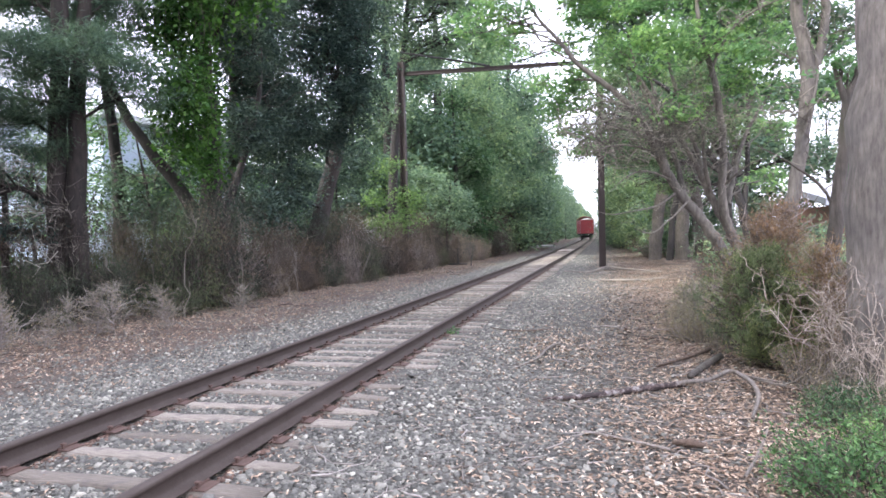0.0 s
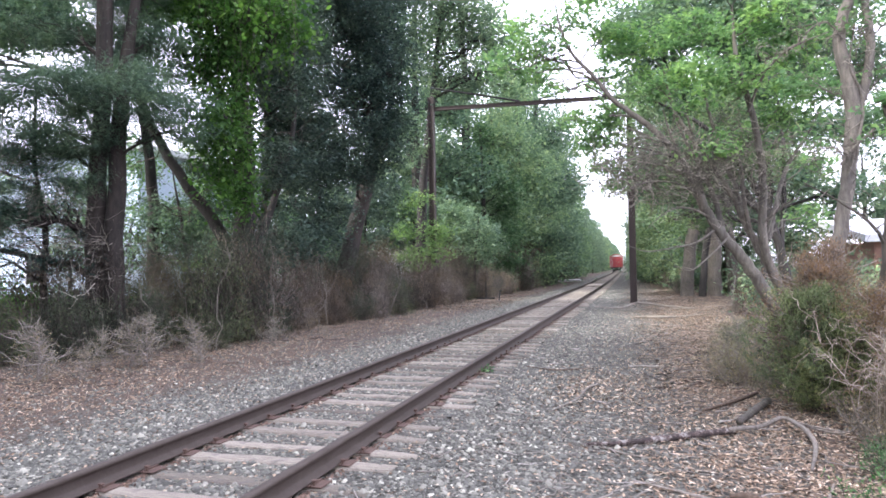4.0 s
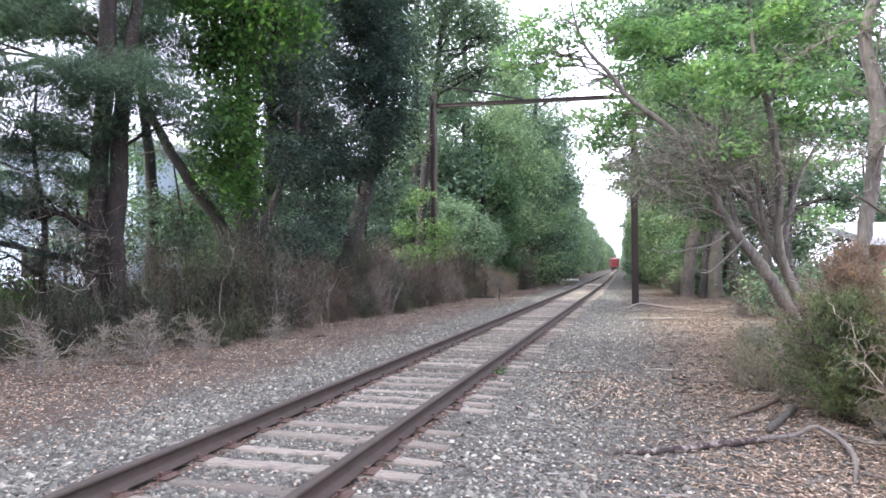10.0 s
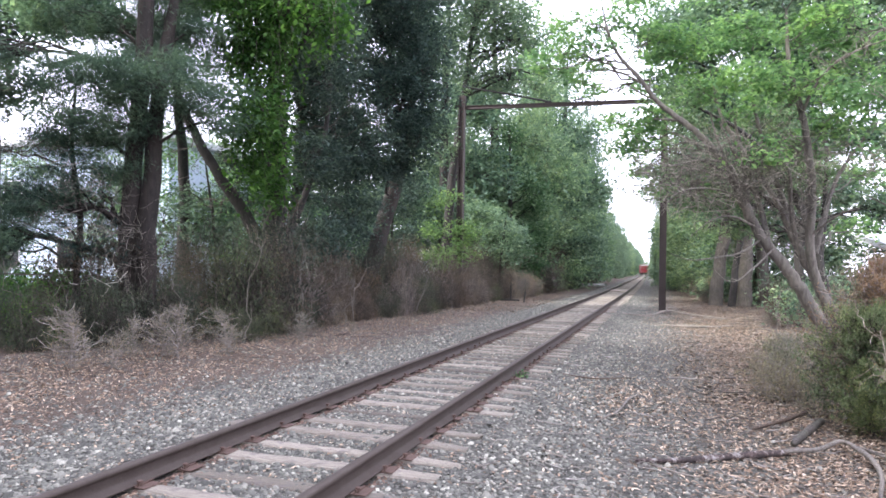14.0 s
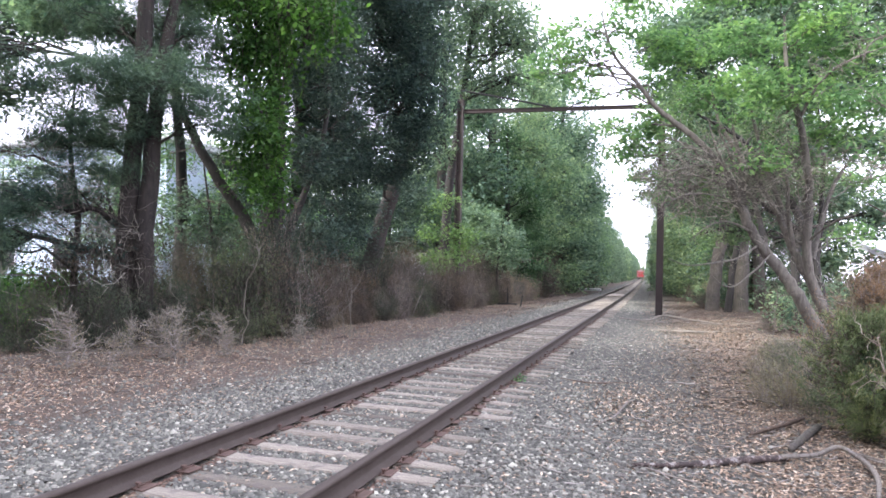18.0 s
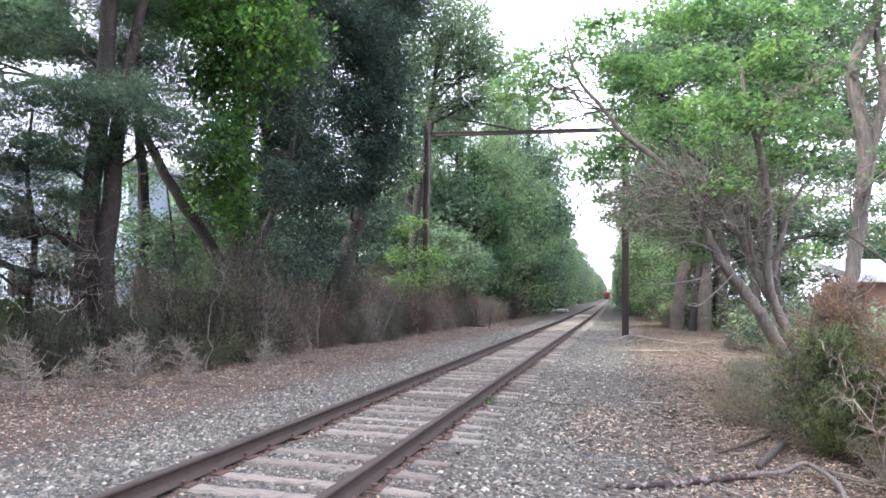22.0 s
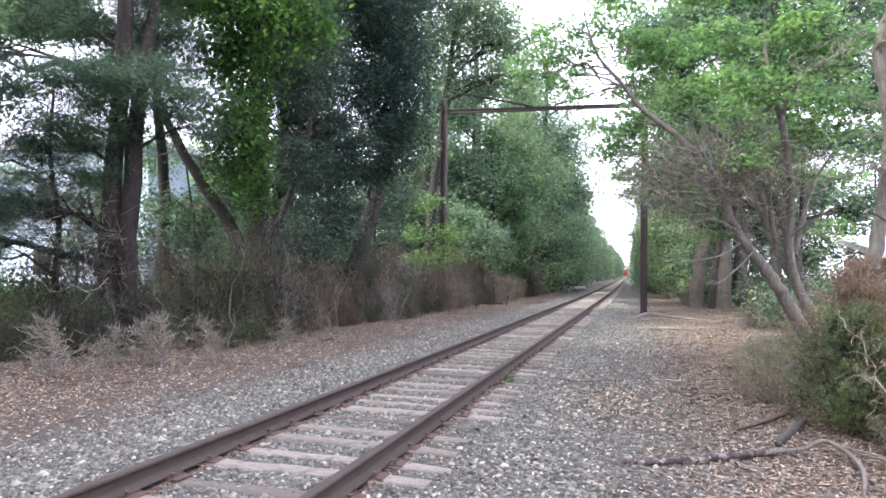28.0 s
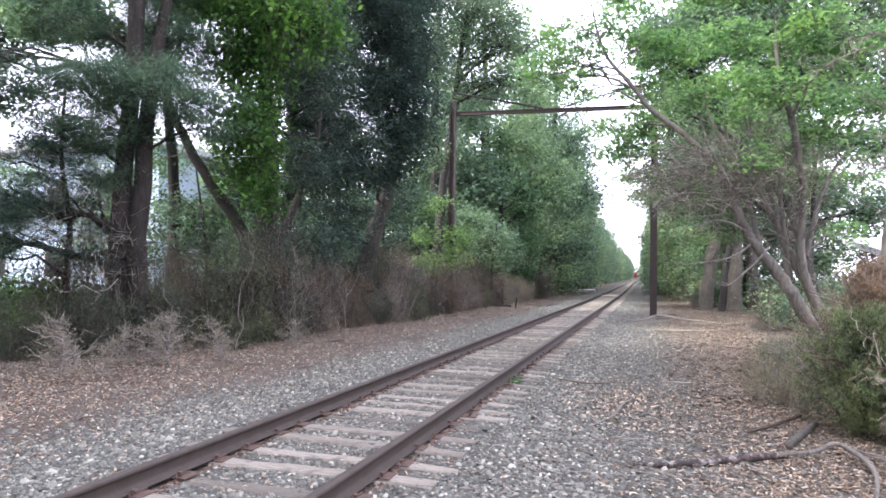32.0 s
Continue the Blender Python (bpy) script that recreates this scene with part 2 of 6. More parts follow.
SIDING_BLUE = paint_mat("siding_blue", (0.44, 0.53, 0.65), 0.6, 0.0, (0.85, 0.85, 0.85), 1.2, 0.5)
SIDING_WHITE = paint_mat("siding_white", (0.60, 0.61, 0.63), 0.6, 0.0, (0.85, 0.83, 0.8), 1.5, 0.5)
SIDING_BROWN = paint_mat("siding_brown", (0.20, 0.115, 0.085), 0.8, 0.0, (0.7, 0.7, 0.7), 2, 0.5)
ROOF_GREY = paint_mat("roof_sheet", (0.55, 0.57, 0.60), 0.5, 0.2, (0.8, 0.8, 0.8), 2, 0.4)
WOOD_FENCE = paint_mat("fence_rail", (0.10, 0.09, 0.085), 0.8)


def tie_mat():
    m, n, l, b = nodes_of("tie_wood")
    grain = noise_tex(n, l, 5, 6, 0.7, (1.2, 22, 10))
    col = ramp(n, l, grain, [(0.30, (0.070, 0.062, 0.053)), (0.46, (0.205, 0.186, 0.160)), (0.72, (0.345, 0.322, 0.282))])
    info = n.new("ShaderNodeObjectInfo")
    col = mixc(n, l, 1.0, col, ramp(n, l, info.outputs["Random"], [(0, (0.5, 0.47, 0.44)), (0.5, (0.9, 0.86, 0.82)), (1, (1.22, 1.18, 1.13))]), "MULTIPLY")
    dirt = noise_tex(n, l, 6, 4)
    col = mixc(n, l, ramp(n, l, dirt, [(0.52, (0, 0, 0)), (0.68, (0.75,) * 3)]), col, (0.12, 0.105, 0.098))
    l.new(col, b.inputs["Base Color"])
    b.inputs["Roughness"].default_value = 0.9
    bump(n, l, b, grain, 0.8, 0.012)
    return m


TIE = tie_mat()
PLANK = paint_mat("plank_wood", (0.34, 0.29, 0.25), 0.9, 0.0, (0.6, 0.58, 0.55), 9, 0.7, 0.3)


def ground_mat():
    """Grey cinder gravel along the track, needle-covered earth on one side, leaf litter on the other."""
    m, n, l, b = nodes_of("ground_gravel_and_earth")
    fine = noise_tex(n, l, 34, 5, 0.7)
    vor = n.new("ShaderNodeTexVoronoi")
    vor.inputs["Scale"].default_value = 30
    tc = n.new("ShaderNodeTexCoord")
    l.new(tc.outputs["Object"], vor.inputs[0])
    gravel = ramp(n, l, vor.outputs["Color"], [(0.1, (0.050, 0.050, 0.047)), (0.6, (0.104, 0.102, 0.091)), (0.95, (0.228, 0.220, 0.190))])
    gravel = mixc(n, l, 1.0, gravel, ramp(n, l, noise_tex(n, l, 2.2, 4), [(0.3, (0.7, 0.68, 0.66)), (0.7, (1.15, 1.15, 1.16))]), "MULTIPLY")
    earth = ramp(n, l, fine, [(0.3, (0.058, 0.043, 0.035)), (0.55, (0.110, 0.085, 0.069)), (0.78, (0.200, 0.162, 0.132))])
    sep = n.new("ShaderNodeSeparateXYZ")
    l.new(tc.outputs["Object"], sep.inputs[0])
    wob = noise_tex(n, l, 0.55, 4)
    wob2 = noise_tex(n, l, 5.0, 3)

    def calc(op, a, c):
        k = n.new("ShaderNodeMath")
        k.operation = op
        for sock, v in zip(k.inputs, (a, c)):
            if hasattr(v, "is_linked"):
                l.new(v, sock)
            else:
                sock.default_value = v
        return k.outputs[0]

    w = calc("ADD", calc("MULTIPLY", calc("SUBTRACT", wob, 0.5), 3.4), calc("MULTIPLY", calc("SUBTRACT", wob2, 0.5), 1.2))
    far = calc("MULTIPLY", calc("MAXIMUM", calc("SUBTRACT", sep.outputs[1], 60.0), 0.0), 0.0118)
    u = calc("ADD", calc("ADD", sep.outputs[0], far), w)
    right = calc("MULTIPLY", calc("SUBTRACT", u, 3.4), 0.6)
    left = calc("MULTIPLY", calc("SUBTRACT", -2.3, u), 0.9)
    soft = calc("MINIMUM", calc("MAXIMUM", calc("MAXIMUM", right, left), 0.0), 1.0)
    patch = ramp(n, l, noise_tex(n, l, 1.3, 5), [(0.55, (0, 0, 0)), (0.66, (0.8, 0.8, 0.8))])
    soft2 = calc("MAXIMUM", calc("MULTIPLY", soft, 0.92), calc("MULTIPLY", patch, 0.55))
    col = mixc(n, l, soft2, gravel, earth)
    l.new(col, b.inputs["Base Color"])
    b.inputs["Roughness"].default_value = 0.95
    b.inputs["Specular IOR Level"].default_value = 0.15
    bump(n, l, b, calc("ADD", vor.outputs["Distance"], fine), 0.7, 0.03)
    return m


GROUND = ground_mat()

# ---------------------------------------------------------------- mesh helpers


def mesh_of(name, verts, faces, mats, smooth=False):
    """A mesh from arrays; all faces have the same number of corners."""
    verts, faces = np.asarray(verts, np.float32), np.asarray(faces, np.int32)
    me = bpy.data.meshes.new(name)
    me.vertices.add(len(verts))
    me.vertices.foreach_set("co", verts.ravel())
    m, k = faces.shape
    me.loops.add(m * k)
    me.loops.foreach_set("vertex_index", faces.ravel())
    me.polygons.add(m)
    me.polygons.foreach_set("loop_start", np.arange(0, m * k, k, dtype=np.int32))
    if smooth:
        me.polygons.foreach_set("use_smooth", np.ones(m, bool))
    me.update(calc_edges=True)
    for mat in mats if isinstance(mats, (list, tuple)) else [mats]:
        me.materials.append(mat)
    return me


def piece(name, me, parent=None, label="", m=None):
    ob = new(name, me)
    if parent is not None:
        ob.parent = parent
    if m is not None:
        ob.matrix_basis = m
    if label:
        ob["label"] = label
    return ob


def part(name, bm, material, parent, label="", smooth=False):
    me = bpy.data.meshes.new(name)
    bm.to_mesh(me)
    bm.free()
    me.materials.append(material)
    if smooth:
        for p in me.polygons:
            p.use_smooth = True
    return piece(name, me, parent, label)


def thing(name, m, label, category, group="", kind=""):
    ob = new(name)
    ob.empty_display_size = 0.3
    ob.matrix_basis = m
    return tagged(ob, label, category, group, kind)


def box(bm, x0, x1, y0, y1, z0, z1, bevel=0.0):
    r = bmesh.ops.create_cube(bm, size=1.0)
    vs = r["verts"]
    for v in vs:
        v.co = Vector(((x0 + x1) / 2 + v.co.x * (x1 - x0), (y0 + y1) / 2 + v.co.y * (y1 - y0), (z0 + z1) / 2 + v.co.z * (z1 - z0)))
    if bevel:
        es = list({e for v in vs for e in v.link_edges})
        bmesh.ops.bevel(bm, geom=es, offset=bevel, segments=1, affect="EDGES")
    return bm


def boxes(*dims, bevel=0.0):
    bm = bmesh.new()
    for d in dims:
        box(bm, *d, bevel=bevel)
    return bm


def tubes(paths, sides=6):
    """Vertices and quads of tapered tubes along (points, radii)."""
    vs, fs, at = [], [], 0
    ang = np.arange(sides) * 2 * np.pi / sides
    cs, sn = np.cos(ang), np.sin(ang)
    for pts, rad in paths:
        p, r = np.asarray(pts, float), np.asarray(rad, float)
        k = len(p)
        d = np.gradient(p, axis=0)
        d /= np.linalg.norm(d, axis=1)[:, None] + 1e-9
        ref = np.array([0, 0, 1.0]) if abs(d[:, 2]).mean() < 0.85 else np.array([1.0, 0, 0])
        a = np.cross(d, ref)
        a /= np.linalg.norm(a, axis=1)[:, None] + 1e-9
        b = np.cross(d, a)
        ring = p[:, None] + r[:, None, None] * (a[:, None] * cs[None, :, None] + b[:, None] * sn[None, :, None])
        vs.append(ring.reshape(-1, 3))
        i = np.arange(k - 1)[:, None] * sides + np.arange(sides)[None]
        j = np.arange(k - 1)[:, None] * sides + (np.arange(sides)[None] + 1) % sides
        fs.append((np.stack([i, j, j + sides, i + sides], -1) + at).reshape(-1, 4))
        at += k * sides
    return np.concatenate(vs), np.concatenate(fs)


def leaf_quads(rng, centres, size, aspect=0.5, droop=0.0, flat=0.5):
    """A folded rhombus for each centre."""
    n = len(centres)
    ang = rng.uniform(0, 2 * np.pi, n)
    up = rng.normal(0, flat, n) - droop
    d = np.stack([np.cos(ang), np.sin(ang), up], -1)
    d /= np.linalg.norm(d, axis=1)[:, None]
    nrm = np.stack([rng.normal(0, flat, n), rng.normal(0, flat, n), np.ones(n)], -1)
    s = np.cross(d, nrm)
    s /= np.linalg.norm(s, axis=1)[:, None] + 1e-9
    lift = np.cross(s, d)
    sz = (size * rng.uniform(0.6, 1.35, n))[:, None]
    a = centres - d * sz * 0.5
    c = centres + d * sz * 0.5
    e = centres + s * sz * 0.5 * aspect + lift * sz * 0.08
    f = centres - s * sz * 0.5 * aspect + lift * sz * 0.08
    return np.stack([a, e, c, f], 1).reshape(-1, 3), np.arange(4 * n).reshape(-1, 4)


def curve_path(rng, a, b, sag=0.0, wob=0.1, k=6):
    """A bent path from a to b."""
    a, b = np.asarray(a, float), np.asarray(b, float)
    t = np.linspace(0, 1, k)[:, None]
    p = a + (b - a) * t
    span = np.linalg.norm(b - a)
    p[1:-1] += rng.normal(0, wob * span * 0.3, (k - 2, 3))
    p[:, 2] += sag * span * np.sin(np.pi * t[:, 0])
    return p


def resample(pts, k):
    """A smooth path of k points through the given ones."""
    p = np.asarray(pts, float)
    t = np.r_[0, np.cumsum(np.linalg.norm(np.diff(p, axis=0), axis=1))]
    s = np.linspace(0, t[-1], k)
    m = np.gradient(p, t, axis=0)
    i = np.clip(np.searchsorted(t, s, side="right") - 1, 0, len(p) - 2)
    h = (t[i + 1] - t[i])[:, None]
    q = ((s - t[i])[:, None]) / h
    return ((2 * q**3 - 3 * q**2 + 1) * p[i] + (q**3 - 2 * q**2 + q) * h * m[i]
            + (-2 * q**3 + 3 * q**2) * p[i + 1] + (q**3 - q**2) * h * m[i + 1])


def soft_over(y, start):
    return 10 * np.log1p(np.exp(np.clip((np.asarray(y, float) - start) / 10, -30, 60)))


def zt(y):
    """The line's gentle climb into the distance."""
    return 0.0030 * soft_over(y, 270)


def xt(y):
    """The line's slight bend."""
    return -0.0118 * soft_over(y, 60)


def ground_z(x, y):
    x, y = np.asarray(x, float), np.asarray(y, float)
    u = np.abs(x - xt(y))
    prof = -0.027 - 0.074 * np.clip((u - 1.3) / 1.5, 0, 1)
    lumps = 0.020 * np.sin(x * 2.1 + 0.7 * y) * np.sin(y * 1.3 - x * 0.4) + 0.012 * np.sin(x * 0.53 + 1.0) * np.sin(y * 0.37 + 2.0)
    return prof + lumps * np.clip((u - 1.6) / 1.5, 0, 1) + zt(y)


def gz(x, y):
    return float(ground_z(x, y))

# ---------------------------------------------------------------- ground
def build_ground():
    xs = np.unique(np.concatenate([np.linspace(-8, 9, 120), np.linspace(-30, 30, 50), np.array([-3000, -900, -300, -120, -60, 60, 120, 300, 900, 3000])]).round(3))
    ys = np.unique(np.concatenate([np.linspace(-3, 25, 130), np.linspace(25, 140, 90), np.linspace(140, 520, 60), np.array([-3000, -900, -200, -60, -20, -8, 700, 1000, 1600, 3000])]).round(3))
    X, Y = np.meshgrid(xs, ys)
    Yc = np.clip(Y, -40, 520)
    Z = ground_z(np.clip(X, -60, 60), Yc)
    V = np.stack([X, Y, Z], -1).reshape(-1, 3)
    w = len(xs)
    i = (np.arange(len(ys) - 1)[:, None] * w + np.arange(w - 1)[None]).ravel()
    F = np.stack([i, i + 1, i + 1 + w, i + w], -1)
    ob = new("ground", mesh_of("ground", V, F, GROUND, True))
    tagged(ob, "grey cinder gravel ground edged with brown leaf-covered earth", "ground", kind="structure")


build_ground()

# ---------------------------------------------------------------- railway track
TRACK = thing("railway_track", Matrix(), "single rusty railway track on weathered wooden ties in ballast", "railway track")


def rail_profile():
    half = [(0.0, 0.0), (0.07, 0.0), (0.07, 0.012), (0.014, 0.032), (0.009, 0.05), (0.009, 0.10), (0.016, 0.118), (0.036, 0.124), (0.036, 0.148), (0.028, 0.157), (0.0, 0.159)]
    return half[1:-1] + [half[-1]] + [(-x, z) for x, z in reversed(half[1:-1])]


def build_rail(side):
    prof = np.array(rail_profile())
    ys = np.concatenate([np.arange(-6, 40, 2.0), np.arange(40, 200, 4.0), np.arange(200, 521, 10.0)])
    c = side * 0.7535 + xt(ys)
    k = len(prof)
    V = np.stack([c[:, None] + prof[None, :, 0], np.repeat(ys[:, None], k, 1), 0.011 + zt(ys)[:, None] + prof[None, :, 1]], -1).reshape(-1, 3)
    a = np.arange(len(ys) - 1)[:, None] * k + np.arange(k)[None]
    b = np.arange(len(ys) - 1)[:, None] * k + (np.arange(k)[None] + 1) % k
    F = np.stack([a, b, b + k, a + k], -1).reshape(-1, 4)
    piece("rail", mesh_of("rail", V, F, RUST), TRACK, "dark brown rusty steel rail")


build_rail(-1)
build_rail(1)


def tie_mesh(rng, half=1.295, w=0.11):
    """A hewn timber with worn top edges and ragged ends."""
    xs = np.linspace(-half, half, 9)
    rows = []
    for k, x in enumerate(xs):
        e = rng.normal(0, 0.006, 6)
        end = abs(k - 4) == 4
        d = 0.012 if end else 0.0
        xx = x + (rng.normal(0, 0.015, 6) if end else np.zeros(6))
        ring = [(-w, -0.17), (-w + e[0], -0.02 - d), (-w + 0.018 + e[1], 0.0 - d + e[2] * 0.5), (w - 0.018 + e[3], 0.0 - d + e[4] * 0.5), (w + e[5], -0.02 - d), (w, -0.17)]
        rows.append([(xx[j], y, z) for j, (y, z) in enumerate(ring)])
    V = np.array(rows).reshape(-1, 3)
    F = []
    for k in range(8):
        for j in range(5):
            a = k * 6 + j
            F.append((a, a + 6, a + 7, a + 1))
    for s in (0, 48):
        F += [(s, s + 1, s + 4, s + 5), (s + 1, s + 2, s + 3, s + 4)]
    return mesh_of("tie", V, F, TIE)


def plate_mesh():
    bm = bmesh.new()
    box(bm, -0.165, 0.165, -0.086, 0.086, 0.0, 0.010, 0.003)
    box(bm, -0.085, -0.072, -0.09, 0.09, 0.010, 0.022)
    box(bm, 0.072, 0.085, -0.09, 0.09, 0.010, 0.022)
    me = bpy.data.meshes.new("tie_plate")
    bm.to_mesh(me)
    bm.free()
    me.materials.append(RUST_RED)
    return me


def spike_mesh():
    bm = bmesh.new()
    box(bm, -0.009, 0.009, -0.009, 0.009, -0.03, 0.03)
    box(bm, -0.024, 0.016, -0.016, 0.016, 0.03, 0.046, 0.004)
    me = bpy.data.meshes.new("spike")
    bm.to_mesh(me)
    bm.free()
    me.materials.append(RUST_RED)
    return me


def build_ties():
    rng = np.random.default_rng(4)
    variants = [tie_mesh(rng, 1.295 + rng.normal(0, 0.03), 0.088 + rng.normal(0, 0.008)) for _ in range(6)]
    plate, spike = plate_mesh(), spike_mesh()
    near = [1.25, 1.76, 2.26, 2.78, 3.27, 3.75, 4.27, 4.67, 5.23, 5.67, 6.23, 6.72, 7.15, 7.6]
    ys = [-0.7, -0.2, 0.3, 0.78] + near
    while ys[-1] < 76:
        ys.append(ys[-1] + 0.495 + rng.normal(0, 0.025))
    for y in ys:
        low = -0.012 if rng.random() < 0.3 else 0.0
        t = piece("tie", variants[rng.integers(6)], TRACK, "", pose(float(xt(y)) + rng.normal(0, 0.03), y, float(zt(y)) + low + 0.002, 0, 0, rng.normal(0, 0.9)))
        if y < 30:
            for s in (-0.7535, 0.7535):
                p = piece("tie_plate", plate, t, "", pose(s, 0, 0.001 - low))
                if y < 14:
                    for dx, dy in ((-0.088, 0.05), (0.088, -0.05)):
                        piece("spike", spike, t, "", pose(s + dx, dy, 0.008 - low, 0, 0, 0 if dx < 0 else 180))
    V, F, at = [], [], 0
    cube = np.array([(-1.3, -0.09, -0.15), (1.3, -0.09, -0.15), (1.3, 0.09, -0.15), (-1.3, 0.09, -0.15), (-1.3, -0.09, 0), (1.3, -0.09, 0), (1.3, 0.09, 0), (-1.3, 0.09, 0)])
    quad = np.array([(4, 5, 6, 7), (0, 1, 5, 4), (1, 2, 6, 5), (2, 3, 7, 6), (3, 0, 4, 7)])
    y = ys[-1] + 0.5
    while y < 515:
        V.append(cube + (float(xt(y)) + rng.normal(0, 0.03), y, float(zt(y))))
        F.append(quad + at)
        at += 8
        y += 0.5
    tagged(piece("tie_run", mesh_of("tie_run", np.concatenate(V), np.concatenate(F), TIE), TRACK), kind="stuff")


# ---------------------------------------------------------------- stones, leaves and twigs on the ground
def stone_shapes(rng, k):
    """Rough eight-cornered stones."""
    base = np.array([(-1, -1, -1), (1, -1, -1), (1, 1, -1), (-1, 1, -1), (-0.7, -0.7, 1), (0.7, -0.7, 1), (0.7, 0.7, 1), (-0.7, 0.7, 1)], float)
    V = base[None] * rng.uniform(0.55, 1.0, (k, 8, 3))
    a = rng.uniform(0, 2 * np.pi, k)
    b = rng.normal(0, 0.5, k)
    c, s, cb, sb = np.cos(a), np.sin(a), np.cos(b), np.sin(b)
    x, y, z = V[..., 0] * 1.25, V[..., 1], V[..., 2] * 0.6
    x, z = x * cb[:, None] - z * sb[:, None], x * sb[:, None] + z * cb[:, None]
    return np.stack([x * c[:, None] - y * s[:, None], x * s[:, None] + y * c[:, None], z], -1)


STONE_FACES = np.array([(4, 5, 6, 7), (0, 1, 5, 4), (1, 2, 6, 5), (2, 3, 7, 6), (3, 0, 4, 7)])


def scatter_stones(name, label, n, place, size, mat, seed, lift=0.0):
    rng = np.random.default_rng(seed)
    xy = place(rng, n)
    k = len(xy)
    s = size * np.exp(rng.normal(0, 0.38, k))
    V = stone_shapes(rng, k) * s[:, None, None]
    V[..., 0] += xy[:, 0, None]
    V[..., 1] += xy[:, 1, None]
    V[..., 2] += (ground_z(xy[:, 0], xy[:, 1]) + s * 0.18 + lift)[:, None]
    F = (STONE_FACES[None] + (np.arange(k) * 8)[:, None, None]).reshape(-1, 4)
    ob = new(name, mesh_of(name, V.reshape(-1, 3), F, mat))
    tagged(ob, label, "gravel", kind="stuff")


def depth_spread(rng, n, near, far):
    """Distances that thin out away from the near end."""
    return near * (far / near) ** rng.uniform(0, 1, n)


def on_bed(rng, n):
    y = depth_spread(rng, n, 3.0, 48) - 1.8
    u = np.where(rng.random(n) < 0.72, rng.normal(1.85, 0.5, n) * np.where(rng.random(n) < 0.55, -1, 1), rng.uniform(-3.2, 3.4, n))
    keep = (np.abs(np.abs(u) - 0.753) > 0.11) & (u > -4.2) & (u < 4.2)
    return np.stack([u + xt(y), y], -1)[keep]


def on_sides(rng, n):
    y = depth_spread(rng, n, 3.0, 40) - 1.8
    u = np.where(rng.random(n) < 0.5, rng.uniform(-8, -2.6, n), rng.uniform(2.4, 6.5, n))
    return np.stack([u, y], -1)


def in_crib(rng, n):
    y = depth_spread(rng, n, 2.2, 30) - 1.6
    u = rng.normal(0, 0.42, n)
    keep = np.abs(u) < 0.67
    return np.stack([u + xt(y), y], -1)[keep]


def by_rails(rng, n):
    """Along both feet of each rail."""
    y = depth_spread(rng, n, 2.2, 34) - 1.6
    side = np.where(rng.random(n) < 0.5, -1, 1)
    u = side * 0.7535 + np.where(rng.random(n) < 0.5, -1, 1) * (0.078 + rng.exponential(0.035, n))
    return np.stack([u + xt(y), y], -1)


def scatter_leaves(name, label, n, xr, yr, size, mat, seed, aspect=0.6, centre=None):
    rng = np.random.default_rng(seed)
    y = depth_spread(rng, n, yr[0] + 2.0, yr[1] + 2.0) - 2.0
    x = rng.uniform(*xr, n) if centre is None else rng.normal(centre[0], centre[1], n)
    keep = (x > xr[0]) & (x < xr[1])
    x, y = x[keep], y[keep]
    c = np.stack([x, y, ground_z(x, y) + 0.008 + rng.exponential(0.006, len(x))], -1)
    V, F = leaf_quads(rng, c, size, aspect, 0, 0.22)
    ob = new(name, mesh_of(name, V, F, mat))
    tagged(ob, label, "leaf litter", kind="stuff")


def scatter_twigs(name, label, n, xr, yr, length, radius, mat, seed):
    rng = np.random.default_rng(seed)
    paths = []
    for _ in range(n):
        y = float(depth_spread(rng, 1, yr[0] + 2.0, yr[1] + 2.0)[0]) - 2.0
        x = rng.uniform(*xr)
        a = rng.uniform(0, np.pi)
        L = length * rng.uniform(0.3, 1.5)
        d = np.array([np.cos(a), np.sin(a), 0]) * L
        p = curve_path(rng, (x, y, 0), (x + d[0], y + d[1], 0), 0, 0.22, 5)
        r = radius * rng.uniform(0.5, 1.4)
        p[:, 2] = ground_z(p[:, 0], p[:, 1]) + r + 0.006 + rng.uniform(0, 0.015)
        paths.append((p, np.linspace(r, r * 0.45, 5)))
    V, F = tubes(paths, 4)
    ob = new(name, mesh_of(name, V, F, mat, True))
    tagged(ob, label, "twigs", kind="stuff")


# ---------------------------------------------------------------- trees
def inside(rng, blob, n):
    d = rng.normal(0, 1, (n, 3))
    d /= np.linalg.norm(d, axis=1)[:, None]
    d *= (rng.uniform(0.12, 1.0, n) ** 0.45)[:, None]
    return np.array(blob[:3]) + d * np.array(blob[3:6])


